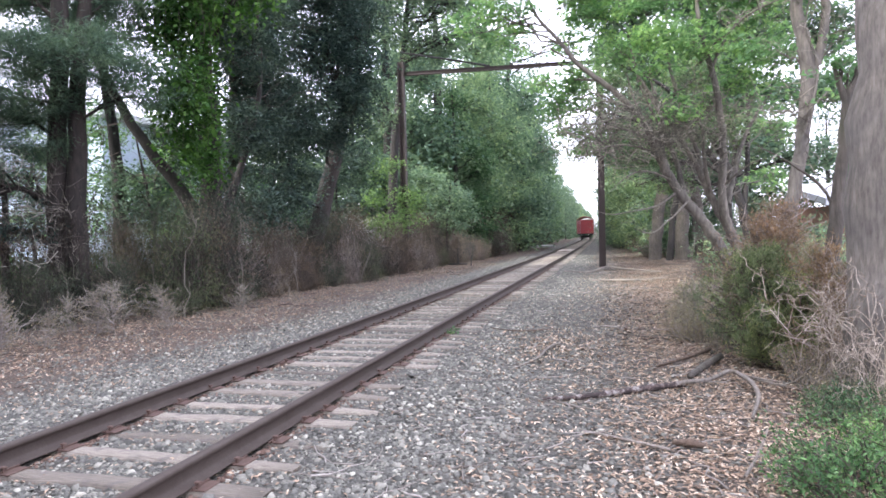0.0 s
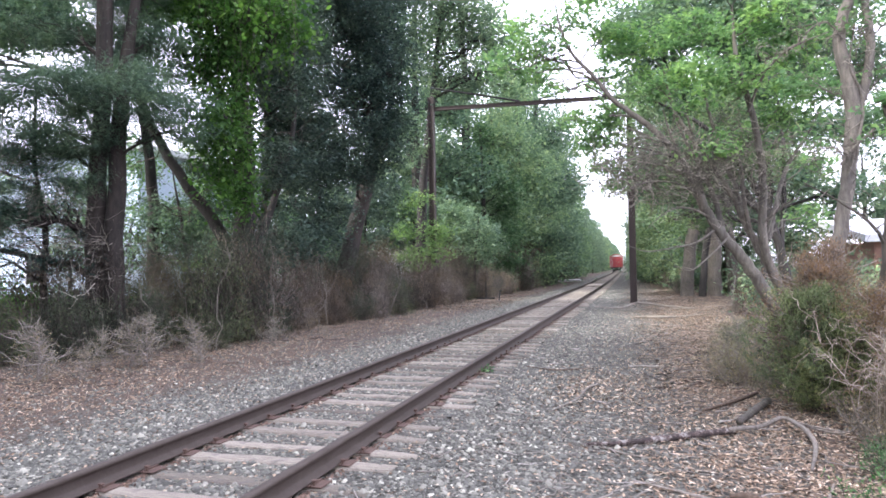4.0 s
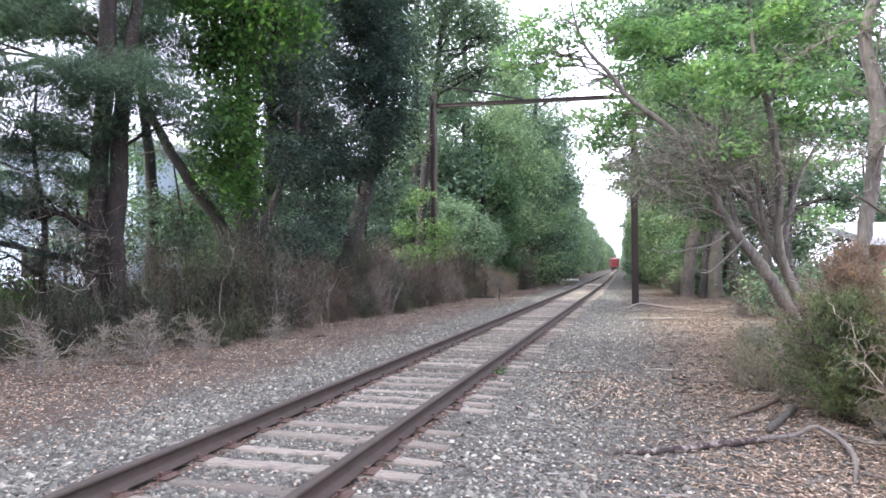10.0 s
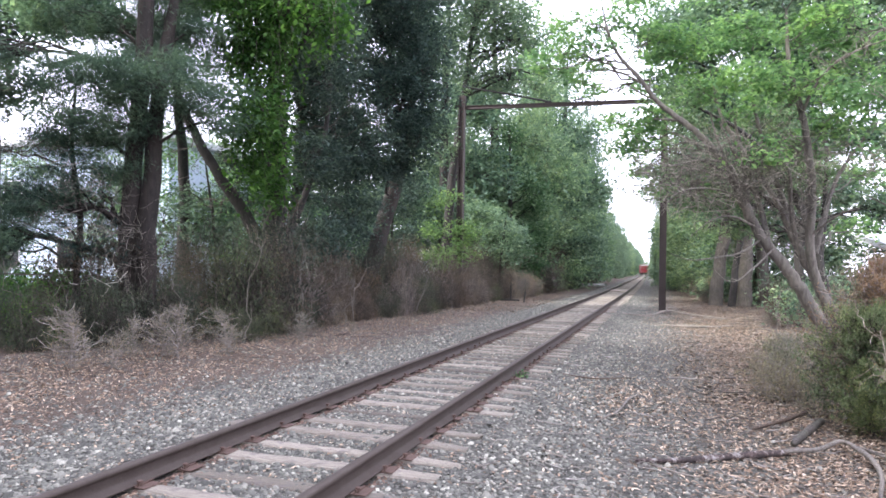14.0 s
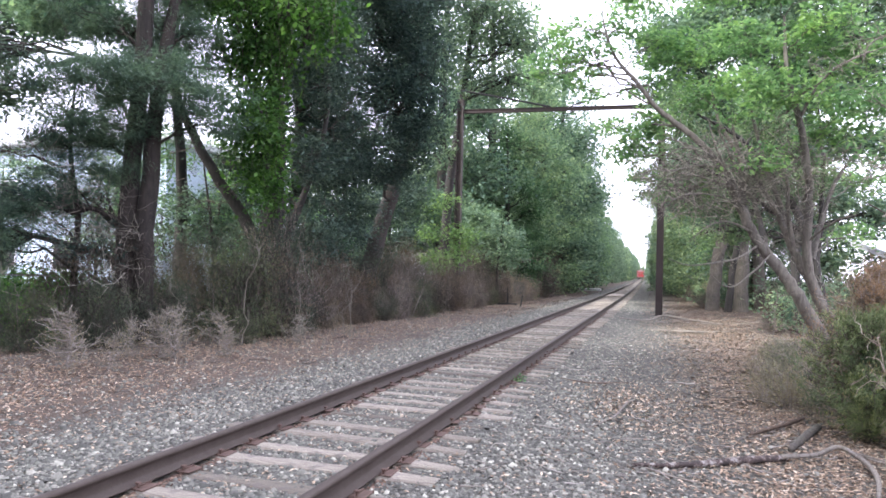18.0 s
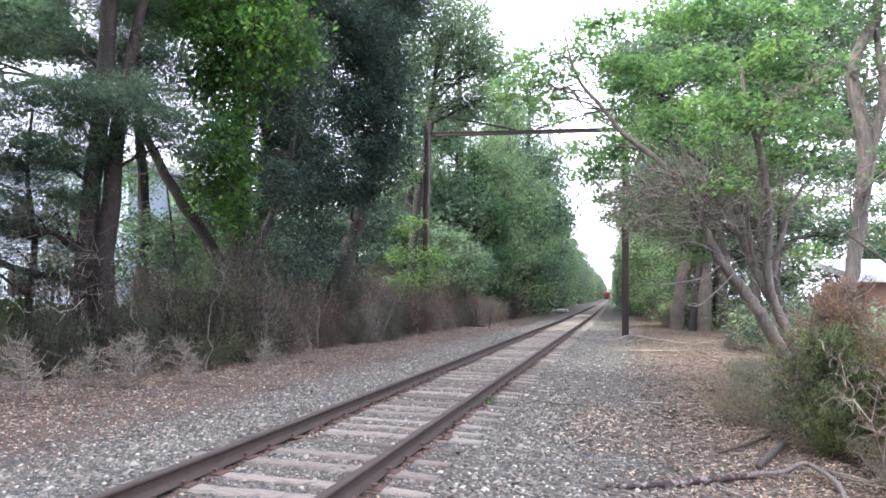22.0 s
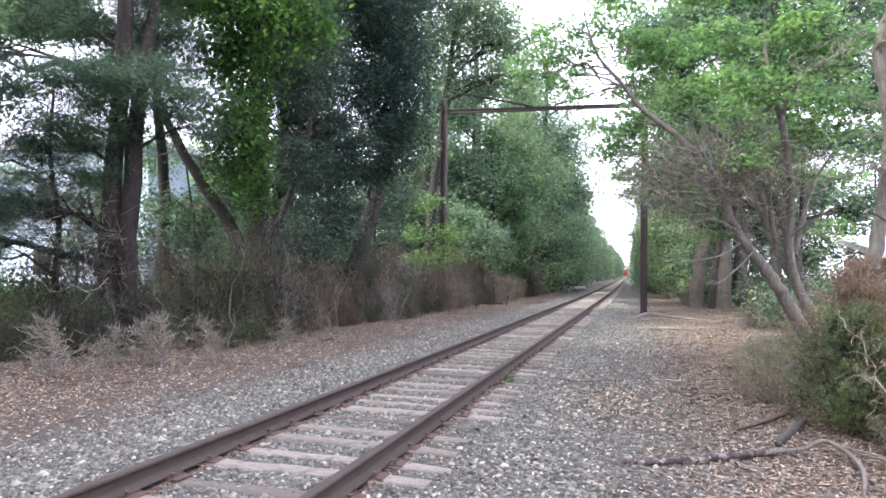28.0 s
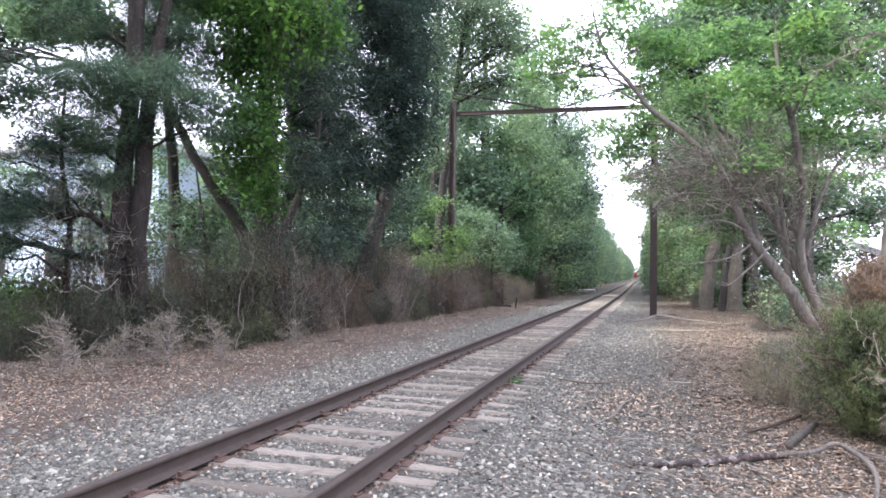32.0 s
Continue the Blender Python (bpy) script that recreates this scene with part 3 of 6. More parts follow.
def tree(name, label, base, stems, blobs, leaf, bark, size, per_clump, seed, clump=0.38, density=9.0, aspect=0.5, droop=0.1,
         flat=0.55, twig_bare=0, twig_mat=None, tangle=None, twig_len=1.35, limb=0.02, group="", squash=0.55, sides=9, crook=0.5):
    """A tree: stems are (points, radii); blobs are the crown's masses (centre, half sizes); all in world metres."""
    rng = np.random.default_rng(seed)
    b0 = np.array(base, float)
    ob = thing(name, Matrix.Translation(base), label, "tree", group)
    paths = []
    for pts, rad in stems:
        k = max(8, len(pts) * 4)
        p = resample(pts, k)
        r = np.interp(np.linspace(0, 1, k), np.linspace(0, 1, len(rad)), rad)
        p[2:-1] += rng.normal(0, 0.25, (k - 3, 3)) * r[2:-1, None] * crook
        paths.append((p - b0, r))
    first = paths[0][1]
    p0 = paths[0][0].copy()
    foot = p0[:2].copy()
    V, F = tubes(paths, sides)
    piece("trunk", mesh_of("trunk", V, F, bark, True), ob)
    limbs, centres = [], []
    stem_pts = np.concatenate([p for p, _ in paths])
    stem_rad = np.concatenate([r for _, r in paths])
    for blob in blobs:
        bc = np.array(blob[:3]) - b0
        cost = np.linalg.norm(stem_pts - bc, axis=1) + 2.0 * np.maximum(0, stem_pts[:, 2] - bc[2] + 0.4)
        i = int(np.argmin(cost))
        r0 = min(stem_rad[i] * 0.55, limb + limb * np.linalg.norm(bc - stem_pts[i]))
        main = curve_path(rng, stem_pts[i], bc, 0.08, 0.15, 7)
        limbs.append((main, np.linspace(r0, r0 * 0.35, 7)))
        vol = blob[3] * blob[4] * blob[5] * 4.19
        n = max(4, int(density * vol ** 0.72))
        cl = inside(rng, blob, n) - b0
        centres.append(cl)
        for q in cl[:: 2 if n > 30 else 1]:
            j = rng.integers(2, 7)
            limbs.append((curve_path(rng, main[j], q, 0.06, 0.2, 4), np.linspace(r0 * 0.3, 0.3 * limb, 4)))
    V, F = tubes(limbs, 4)
    tagged(piece("limbwork", mesh_of("limbwork", V, F, bark, True), ob), kind="stuff")
    if len(centres):
        cl = np.concatenate(centres)
        k = rng.poisson(per_clump, len(cl))
        own = np.repeat(np.arange(len(cl)), k)
        scale = clump * rng.uniform(0.6, 1.3, len(cl))
        c = cl[own] + rng.normal(0, 1, (len(own), 3)) * scale[own, None] * np.array([1, 1, squash])
        V, F = leaf_quads(rng, c, size, aspect, droop, flat)
        tagged(piece("crown", mesh_of("crown", V, F, leaf), ob), kind="stuff")
    if twig_bare:
        tw = []
        for _ in range(twig_bare):
            i = rng.integers(len(stem_pts) // 4, len(stem_pts))
            a = stem_pts[i]
            if tangle and rng.random() < 0.85:
                a = inside(rng, tangle[rng.integers(len(tangle))], 1)[0] - b0
            d = rng.normal(0, 1, 3) * (1, 1, 0.55) + (-0.35, -0.2, 0.15)
            d *= twig_len * rng.uniform(0.5, 1.5) / np.linalg.norm(d)
            p = curve_path(rng, a, a + d, -0.08, 0.3, 7)
            r = twig_len * rng.uniform(0.006, 0.015)
            tw.append((p, np.linspace(r, 0.003, 7)))
            for _ in range(4):
                j = rng.integers(2, 6)
                e = rng.normal(0, 0.26 * twig_len, 3) + d * 0.2
                tw.append((curve_path(rng, p[j], p[j] + e, -0.05, 0.3, 4), np.linspace(r * 0.6, 0.002, 4)))
        V, F = tubes(tw, 3)
        tagged(piece("dead_twigwork", mesh_of("dead_twigwork", V, F, twig_mat, True), ob, "bare grey dead twigs"), kind="stuff")
    return ob


def shrub_variant(rng, height, spread, twigs, twig_mat, leaves, leaf_mat_, leaf_size, name, label, lean=0.3, aspect=0.4, straight=0.22):
    """A twiggy shrub at the origin, built once and then copied."""
    ob = thing(name, Matrix(), label, "shrub")
    paths, tips = [], []
    for _ in range(twigs):
        a = rng.uniform(0, 2 * np.pi)
        q = np.sqrt(rng.uniform(0, 1))
        foot = np.array([np.cos(a), np.sin(a), 0]) * q * spread * 0.45
        foot[2] = -0.03
        h = height * rng.uniform(0.35, 1.0) * (1.05 - 0.45 * q)
        tip = foot + np.array([np.cos(a) * q * spread * lean + rng.normal(0, 0.12 * spread), np.sin(a) * q * spread * lean + rng.normal(0, 0.12 * spread), h])
        p = curve_path(rng, foot, tip, 0.0, straight, 6)
        r = rng.uniform(0.004, 0.011)
        paths.append((p, np.linspace(r, 0.0025, 6)))
        for _ in range(2):
            j = rng.integers(2, 6)
            e = p[j] + rng.normal(0, 0.16, 3) * height * 0.8 + (0, 0, 0.1 * height)
            paths.append((curve_path(rng, p[j], e, 0, 0.25, 3), np.linspace(r * 0.55, 0.002, 3)))
            tips.append(e)
        tips += [p[3], p[4], p[5]]
    V, F = tubes([x for x in paths], 3)
    tagged(piece("twigwork", mesh_of("twigwork", V, F, twig_mat, True), ob), kind="stuff")
    if leaves:
        tips = np.array(tips)
        c = tips[rng.integers(0, len(tips), leaves)] + rng.normal(0, 0.075, (leaves, 3)) * height
        c[:, 2] = np.maximum(c[:, 2], 0.03)
        V, F = leaf_quads(rng, c, leaf_size, aspect, -0.2, 0.8)
        tagged(piece("foliage", mesh_of("foliage", V, F, leaf_mat_), ob), kind="stuff")
    return ob


def cone_shrub(rng, height, spread, twig_mat, leaves, leaf_mat_, leaf_size, name, label, arms=70, category="shrub"):
    """A cone of fine side twigs round one stem."""
    ob = thing(name, Matrix(), label, category)
    top = np.array([rng.normal(0, 0.06), rng.normal(0, 0.06), height])
    stem = curve_path(rng, (0, 0, -0.04), top, 0, 0.06, 7)
    V, F = tubes([(stem, np.linspace(0.014, 0.003, 7))], 5)
    piece("stem", mesh_of("stem", V, F, twig_mat, True), ob)
    paths, tips = [], []
    for _ in range(arms):
        f = rng.uniform(0.05, 0.97) ** 0.8
        i = min(5, int(f * 6))
        a = stem[i] + (stem[i + 1] - stem[i]) * (f * 6 - i)
        ang = rng.uniform(0, 2 * np.pi)
        L = spread * (1.05 - f) ** 0.6 * rng.uniform(0.2, 1.5)
        d = np.array([np.cos(ang), np.sin(ang), rng.uniform(0.15, 0.75)]) * L
        p = curve_path(rng, a, a + d, -0.08, 0.25, 5)
        p[:, 2] = np.maximum(p[:, 2], 0.02)
        paths.append((p, np.linspace(0.0075, 0.003, 5)))
        for _ in range(4):
            j = rng.integers(1, 5)
            e = p[j] + d * rng.uniform(0.15, 0.4) + rng.normal(0, 0.075, 3)
            paths.append((curve_path(rng, p[j], e, 0, 0.2, 3), np.linspace(0.0048, 0.0022, 3)))
            tips += [e, (p[j] + e) / 2]
    V, F = tubes(paths, 3)
    tagged(piece("twigwork", mesh_of("twigwork", V, F, twig_mat, True), ob), kind="stuff")
    if leaves:
        tips = np.array(tips)
        c = tips[rng.integers(0, len(tips), leaves)] + rng.normal(0, 0.03, (leaves, 3))
        c[:, 2] = np.maximum(c[:, 2], 0.02)
        V, F = leaf_quads(rng, c, leaf_size, 0.16, -1.3, 0.8)
        tagged(piece("foliage", mesh_of("foliage", V, F, leaf_mat_), ob), kind="stuff")
    return ob


def place(ob, x, y, rot=0.0, s=1.0, sink=0.0):
    return pose(x, y, gz(x, y) - sink, 0, 0, rot) @ Matrix.Diagonal((s, s, s, 1))


def hang_vines(ob):
    """Leafy creepers hanging in strands from the forked tree's crown."""
    rng = np.random.default_rng(77)
    o = np.array(ob.matrix_basis.translation)
    strands = []
    for _ in range(30):
        x = rng.uniform(-6.95, -5.45)
        low = 3.7 + 0.9 * rng.random() if -6.5 < x < -5.85 else 5.6 + 0.9 * rng.random()
        strands.append((x, rng.uniform(12.5, 13.2), rng.uniform(7.6, 9.4), low, 62, 0.10))
    for x, y, z0, z1 in [(-4.85, 12.7, 8.2, 5.9), (-4.72, 12.7, 8.0, 6.3), (-4.25, 12.6, 8.4, 6.5), (-4.15, 12.6, 8.2, 6.3), (-4.4, 12.6, 8.3, 7.0), (-5.2, 12.6, 8.4, 6.6), (-5.0, 12.8, 8.2, 6.9)]:
        strands.append((x, y, z0, z1, 26, 0.045))
    for x, y, z0, z1, n, spread in strands:
        k = 9
        z = np.linspace(z0, z1, k)
        p = np.stack([x + np.cumsum(rng.normal(0, 0.03, k)), y + np.cumsum(rng.normal(0, 0.03, k)), z], -1) - o
        V, F = tubes([(p, np.linspace(0.009, 0.004, k))], 4)
        stem = piece("vine", mesh_of("vine", V, F, TWIG_BROWN, True), ob, "hanging creeper stem")
        f = rng.uniform(0, 1, int(n * (z0 - z1) / 2.5))
        c = np.stack([np.interp(f, np.linspace(0, 1, k), p[:, q]) for q in range(3)], -1) + rng.normal(0, spread, (len(f), 3))
        V, F = leaf_quads(rng, c, 0.13, 0.62, 0.9, 0.5)
        tagged(piece("vine_leaves", mesh_of("vine_leaves", V, F, LEAF_VINE), stem), kind="stuff")


# left bank: the pine, the vine-covered tree, the dark trees
def left_trees():
    tree("pine_tree", "twin-trunk pine with layered blue-green needle boughs", (-8.0, 11.0, gz(-8, 11)),
         [([(-8.24, 10.93, -0.15), (-8.20, 10.95, 3), (-8.0, 11.0, 7), (-7.9, 11.1, 12)], [0.24, 0.19, 0.17, 0.1]),
          ([(-7.80, 11.06, -0.15), (-7.80, 11.08, 3.0), (-7.75, 11.2, 5.5), (-7.3, 11.4, 9)], [0.24, 0.20, 0.16, 0.07])],
         [(-7.2, 10.6, 5.4, 1.9, 1.6, 0.55), (-9.5, 10.5, 4.5, 1.5, 1.2, 0.7), (-10.0, 9.8, 3.0, 1.1, 1.0, 0.8), (-9.1, 11.1, 3.1, 0.7, 0.6, 0.7),
          (-12.2, 10.1, 6.2, 1.2, 1.1, 0.5), (-8.8, 11.4, 9.0, 2.0, 1.8, 1.2), (-6.6, 11.2, 4.7, 0.8, 0.8, 0.4), (-10.8, 9.2, 1.9, 1.4, 1.0, 0.7),
          (-8.1, 10.4, 4.6, 1.0, 0.8, 0.5), (-8.8, 10.3, 5.6, 1.3, 1.0, 0.6), (-8.4, 10.7, 3.7, 0.6, 0.6, 0.35), (-11.4, 11.4, 2.9, 0.9, 0.8, 0.3), (-8.7, 13.0, 8.2, 0.8, 0.7, 0.6), (-8.5, 13.2, 7.2, 0.6, 0.6, 0.45), (-9.3, 12.6, 6.3, 0.6, 0.5, 0.4), (-7.4, 12.6, 6.4, 0.6, 0.5, 0.4), (-8.9, 11.6, 7.0, 0.9, 0.7, 0.45), (-8.2, 11.8, 7.3, 0.8, 0.7, 0.5), (-7.4, 12.0, 7.0, 0.7, 0.6, 0.5), (-9.9, 11.4, 7.3, 0.8, 0.7, 0.4)],
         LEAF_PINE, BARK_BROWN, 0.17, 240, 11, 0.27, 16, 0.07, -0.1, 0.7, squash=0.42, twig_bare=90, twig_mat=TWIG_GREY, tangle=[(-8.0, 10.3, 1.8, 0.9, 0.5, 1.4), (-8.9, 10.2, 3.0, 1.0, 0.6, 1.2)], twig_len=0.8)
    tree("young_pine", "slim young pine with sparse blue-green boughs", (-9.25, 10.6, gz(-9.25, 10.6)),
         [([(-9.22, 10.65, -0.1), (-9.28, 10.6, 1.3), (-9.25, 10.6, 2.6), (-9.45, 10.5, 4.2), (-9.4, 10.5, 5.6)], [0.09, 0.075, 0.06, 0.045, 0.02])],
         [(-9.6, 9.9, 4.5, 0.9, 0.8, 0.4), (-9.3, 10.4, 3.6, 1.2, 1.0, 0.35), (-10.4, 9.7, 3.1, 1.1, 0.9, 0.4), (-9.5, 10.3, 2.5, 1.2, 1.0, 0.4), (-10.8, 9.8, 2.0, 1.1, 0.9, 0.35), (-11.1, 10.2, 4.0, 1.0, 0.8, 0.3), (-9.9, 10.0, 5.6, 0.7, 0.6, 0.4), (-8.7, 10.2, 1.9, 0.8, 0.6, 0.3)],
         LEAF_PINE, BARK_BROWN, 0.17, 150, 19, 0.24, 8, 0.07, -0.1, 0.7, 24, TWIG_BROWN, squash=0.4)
    vined = tree("vine_covered_tree", "forked tree hung with bright green climbing vines", (-7.6, 15.8, gz(-7.6, 15.8)),
         [([(-7.6, 15.8, -0.15), (-7.6, 15.8, 1.6), (-7.2, 15.2, 4.5), (-6.9, 14.3, 8.5), (-6.8, 14.0, 13)], [0.36, 0.30, 0.2, 0.13, 0.04]),
          ([(-7.6, 15.8, 1.4), (-8.4, 15.2, 3.2), (-9.6, 14.4, 5.6), (-10.4, 14.0, 8)], [0.22, 0.16, 0.12, 0.06]),
          ([(-7.5, 15.8, 1.6), (-7.1, 16.2, 3.2), (-6.5, 16.6, 5.6), (-6.6, 16.8, 9), (-6.6, 16.8, 13)], [0.16, 0.08, 0.06, 0.05, 0.03])],
         [(-6.6, 13.0, 7.3, 1.1, 0.8, 1.1), (-6.5, 13.0, 5.2, 0.85, 0.6, 1.5), (-6.4, 12.6, 4.9, 0.5, 0.4, 0.4), (-5.6, 14.2, 8.0, 0.5, 0.5, 0.9), (-6.7, 14.0, 3.7, 0.4, 0.4, 0.7),
          (-6.6, 13.4, 9.3, 1.5, 1.3, 1.1), (-8.6, 14.0, 9.0, 1.0, 0.9, 0.7), (-9.6, 14.6, 9.6, 1.0, 1.0, 0.7), (-5.2, 12.3, 7.6, 0.1, 0.1, 0.7), (-4.8, 12.5, 7.5, 0.08, 0.08, 0.7), (-4.6, 13.0, 7.9, 0.1, 0.1, 0.7), (-4.3, 13.1, 7.6, 0.08, 0.08, 0.8), (-5.8, 12.2, 5.2, 0.4, 0.4, 0.5),
          (-7.4, 14.9, 3.8, 0.3, 0.3, 0.4)],
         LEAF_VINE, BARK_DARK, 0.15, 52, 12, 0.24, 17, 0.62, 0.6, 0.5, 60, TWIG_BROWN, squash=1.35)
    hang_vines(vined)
    # topmost crown masses of both dark trees are added above view to shade the ground
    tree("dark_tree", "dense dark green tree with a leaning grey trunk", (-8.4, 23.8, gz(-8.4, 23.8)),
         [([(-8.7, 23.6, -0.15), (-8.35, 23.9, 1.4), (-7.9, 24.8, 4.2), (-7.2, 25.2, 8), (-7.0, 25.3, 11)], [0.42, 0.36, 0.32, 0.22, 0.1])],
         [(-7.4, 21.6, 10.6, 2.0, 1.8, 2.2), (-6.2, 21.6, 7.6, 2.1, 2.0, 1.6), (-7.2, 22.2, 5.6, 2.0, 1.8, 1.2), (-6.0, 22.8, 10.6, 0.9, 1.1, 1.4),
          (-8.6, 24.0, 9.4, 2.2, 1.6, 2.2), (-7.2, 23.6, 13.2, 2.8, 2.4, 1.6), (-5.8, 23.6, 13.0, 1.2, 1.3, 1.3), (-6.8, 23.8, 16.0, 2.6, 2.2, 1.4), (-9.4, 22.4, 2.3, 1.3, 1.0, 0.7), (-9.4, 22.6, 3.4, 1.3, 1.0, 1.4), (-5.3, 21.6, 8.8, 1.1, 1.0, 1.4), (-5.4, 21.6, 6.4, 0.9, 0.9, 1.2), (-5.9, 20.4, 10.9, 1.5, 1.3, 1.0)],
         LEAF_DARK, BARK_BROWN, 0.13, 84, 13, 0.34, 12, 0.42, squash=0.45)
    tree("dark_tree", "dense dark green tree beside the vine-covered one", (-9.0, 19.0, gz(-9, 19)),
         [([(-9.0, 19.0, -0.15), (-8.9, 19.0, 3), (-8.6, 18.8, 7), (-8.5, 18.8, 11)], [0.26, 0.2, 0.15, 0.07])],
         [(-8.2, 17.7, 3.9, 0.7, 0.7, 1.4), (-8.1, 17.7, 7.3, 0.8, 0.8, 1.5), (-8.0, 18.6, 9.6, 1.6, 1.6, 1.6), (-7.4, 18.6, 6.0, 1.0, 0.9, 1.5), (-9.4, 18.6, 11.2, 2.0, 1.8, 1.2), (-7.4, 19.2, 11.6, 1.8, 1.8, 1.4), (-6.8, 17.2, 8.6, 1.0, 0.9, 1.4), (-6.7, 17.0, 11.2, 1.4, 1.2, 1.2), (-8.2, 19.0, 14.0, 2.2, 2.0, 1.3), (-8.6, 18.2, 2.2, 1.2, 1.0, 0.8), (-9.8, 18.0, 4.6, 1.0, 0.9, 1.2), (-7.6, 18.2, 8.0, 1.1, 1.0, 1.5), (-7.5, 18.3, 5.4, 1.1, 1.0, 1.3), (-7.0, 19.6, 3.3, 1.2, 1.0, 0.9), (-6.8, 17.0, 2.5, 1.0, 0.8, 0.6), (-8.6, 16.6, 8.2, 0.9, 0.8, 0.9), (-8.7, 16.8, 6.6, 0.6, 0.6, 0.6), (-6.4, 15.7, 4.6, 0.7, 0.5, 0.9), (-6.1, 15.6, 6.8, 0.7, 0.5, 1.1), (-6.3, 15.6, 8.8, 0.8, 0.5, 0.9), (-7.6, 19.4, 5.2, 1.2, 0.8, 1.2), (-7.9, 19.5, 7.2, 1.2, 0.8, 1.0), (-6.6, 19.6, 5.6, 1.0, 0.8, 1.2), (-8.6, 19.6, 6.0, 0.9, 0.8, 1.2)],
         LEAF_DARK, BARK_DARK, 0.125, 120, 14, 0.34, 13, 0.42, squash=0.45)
    tree("broadleaf_tree", "light green broadleaf tree behind the pine", (-13.0, 18.5, gz(-13, 18.5)),
         [([(-13.0, 18.5, -0.15), (-13.0, 18.4, 4), (-13.2, 18.0, 9), (-13.2, 18.0, 12)], [0.24, 0.2, 0.14, 0.06])],
         [(-12.8, 19.4, 3.2, 1.2, 1.2, 1.2), (-14.7, 14.8, 9.6, 1.8, 1.6, 1.1), (-13.2, 17.1, 8.4, 1.1, 1.0, 1.4), (-16.5, 16.0, 10.4, 1.8, 1.7, 1.2), (-12.0, 18.0, 11.4, 1.8, 1.8, 1.4)],
         LEAF_MID, BARK_DARK, 0.18, 56, 15, 0.36, 15, 0.5)
    tree("young_tree", "leafy young tree between the pine and the forked tree", (-9.9, 16.4, gz(-9.9, 16.4)),
         [([(-9.9, 16.4, -0.15), (-9.9, 16.2, 2), (-10.0, 15.6, 5)], [0.07, 0.05, 0.02])],
         [(-10.2, 15.2, 3.7, 0.8, 0.6, 0.7), (-9.2, 15.4, 2.4, 1.0, 0.7, 0.7), (-10.3, 16.8, 5.2, 0.6, 0.5, 0.6), (-11.0, 15.6, 2.4, 0.8, 0.6, 0.7)],
         LEAF_DARK, BARK_DARK, 0.14, 30, 21, 0.28, 8, 0.5)
    tree("broadleaf_tree", "thin-leaved tree beside a pale building", (-20.4, 17.0, gz(-20.4, 17)),
         [([(-20.4, 17.0, -0.15), (-20.2, 17.0, 4), (-20.4, 16.8, 10)], [0.2, 0.16, 0.06])],
         [(-20.4, 16.7, 9.9, 2.0, 1.7, 1.3), (-19.6, 16.6, 7.6, 1.6, 1.4, 0.9), (-21.6, 16.0, 7.2, 1.6, 1.4, 1.0), (-18.6, 16.8, 11.0, 1.8, 1.6, 1.2)],
         LEAF_DARK, BARK_DARK, 0.2, 44, 16, 0.42, 13, 0.5)
    for k, (x, y) in enumerate([(-15.5, 19.5), (-19.5, 23.0), (-14.5, 25.5), (-27.5, 23.0), (-17.2, 26.5), (-23.5, 25.0)]):
        tree("young_tree", "slender leafy young tree beyond the fence", (x, y, gz(x, y)),
             [([(x, y, -0.15), (x + 0.1, y, 2.5), (x - 0.1, y + 0.2, 6.5)], [0.09, 0.07, 0.02])],
             [(x, y, 2.4, 1.5, 1.3, 0.9), (x - 0.6, y, 4.2, 1.5, 1.3, 1.0), (x + 0.5, y + 0.3, 6.0, 1.4, 1.2, 1.0)],
             LEAF_MID if k % 2 else LEAF_BRIGHT, BARK_DARK, 0.17, 34, 100 + k, 0.34, 9, 0.45, group="young trees beyond the fence")
    # crown masses at 15.6 and 17.2 m: unseen, added to keep sun off the ground
    tree("tall_tree", "tall grey-green tree leaning over the track", (-7.6, 32.0, gz(-7.6, 32)),
         [([(-7.6, 32.0, -0.15), (-7.4, 32.0, 6), (-6.8, 32.0, 11), (-6.2, 32.0, 16)], [0.3, 0.24, 0.18, 0.07])],
         [(-5.4, 31.0, 15.0, 2.5, 2.4, 2.2), (-5.6, 32.0, 11.6, 2.0, 2.0, 1.5), (-7.5, 30.0, 8.0, 0.9, 1.0, 1.5), (-8.4, 32.0, 13.4, 2.2, 2.0, 2.0), (-4.0, 31.0, 12.9, 1.2, 1.2, 0.9), (-7.6, 27.6, 15.6, 2.3, 2.2, 1.5), (-8.4, 30.0, 17.2, 2.4, 2.2, 1.4), (-3.4, 30.0, 12.6, 0.8, 0.7, 0.8), (-3.9, 30.0, 11.0, 0.8, 0.7, 0.6), (-2.5, 31.0, 11.5, 0.4, 0.4, 0.25), (-1.8, 31.0, 13.3, 0.6, 0.5, 0.3), (-4.4, 30.0, 13.8, 1.2, 1.0, 0.9)],
         LEAF_FAR, BARK_DARK, 0.19, 44, 17, 0.40, 8, 0.45)
    tree("young_tree", "bright green young tree beside a steel column", (-6.4, 28.4, gz(-6.4, 28.4)),
         [([(-6.6, 28.6, -0.15), (-6.5, 28.6, 2), (-6.3, 28.8, 4.5)], [0.09, 0.07, 0.03])],
         [(-6.6, 27.0, 3.3, 0.6, 0.5, 0.5), (-6.8, 28.6, 4.9, 0.7, 0.6, 0.5), (-5.9, 28.9, 3.4, 0.8, 0.7, 0.5), (-6.5, 28.0, 2.0, 0.9, 0.8, 0.6), (-5.7, 28.6, 2.4, 0.7, 0.6, 0.5)],
         LEAF_LIME, BARK_DARK, 0.15, 34, 18, 0.28, 20, 0.45)
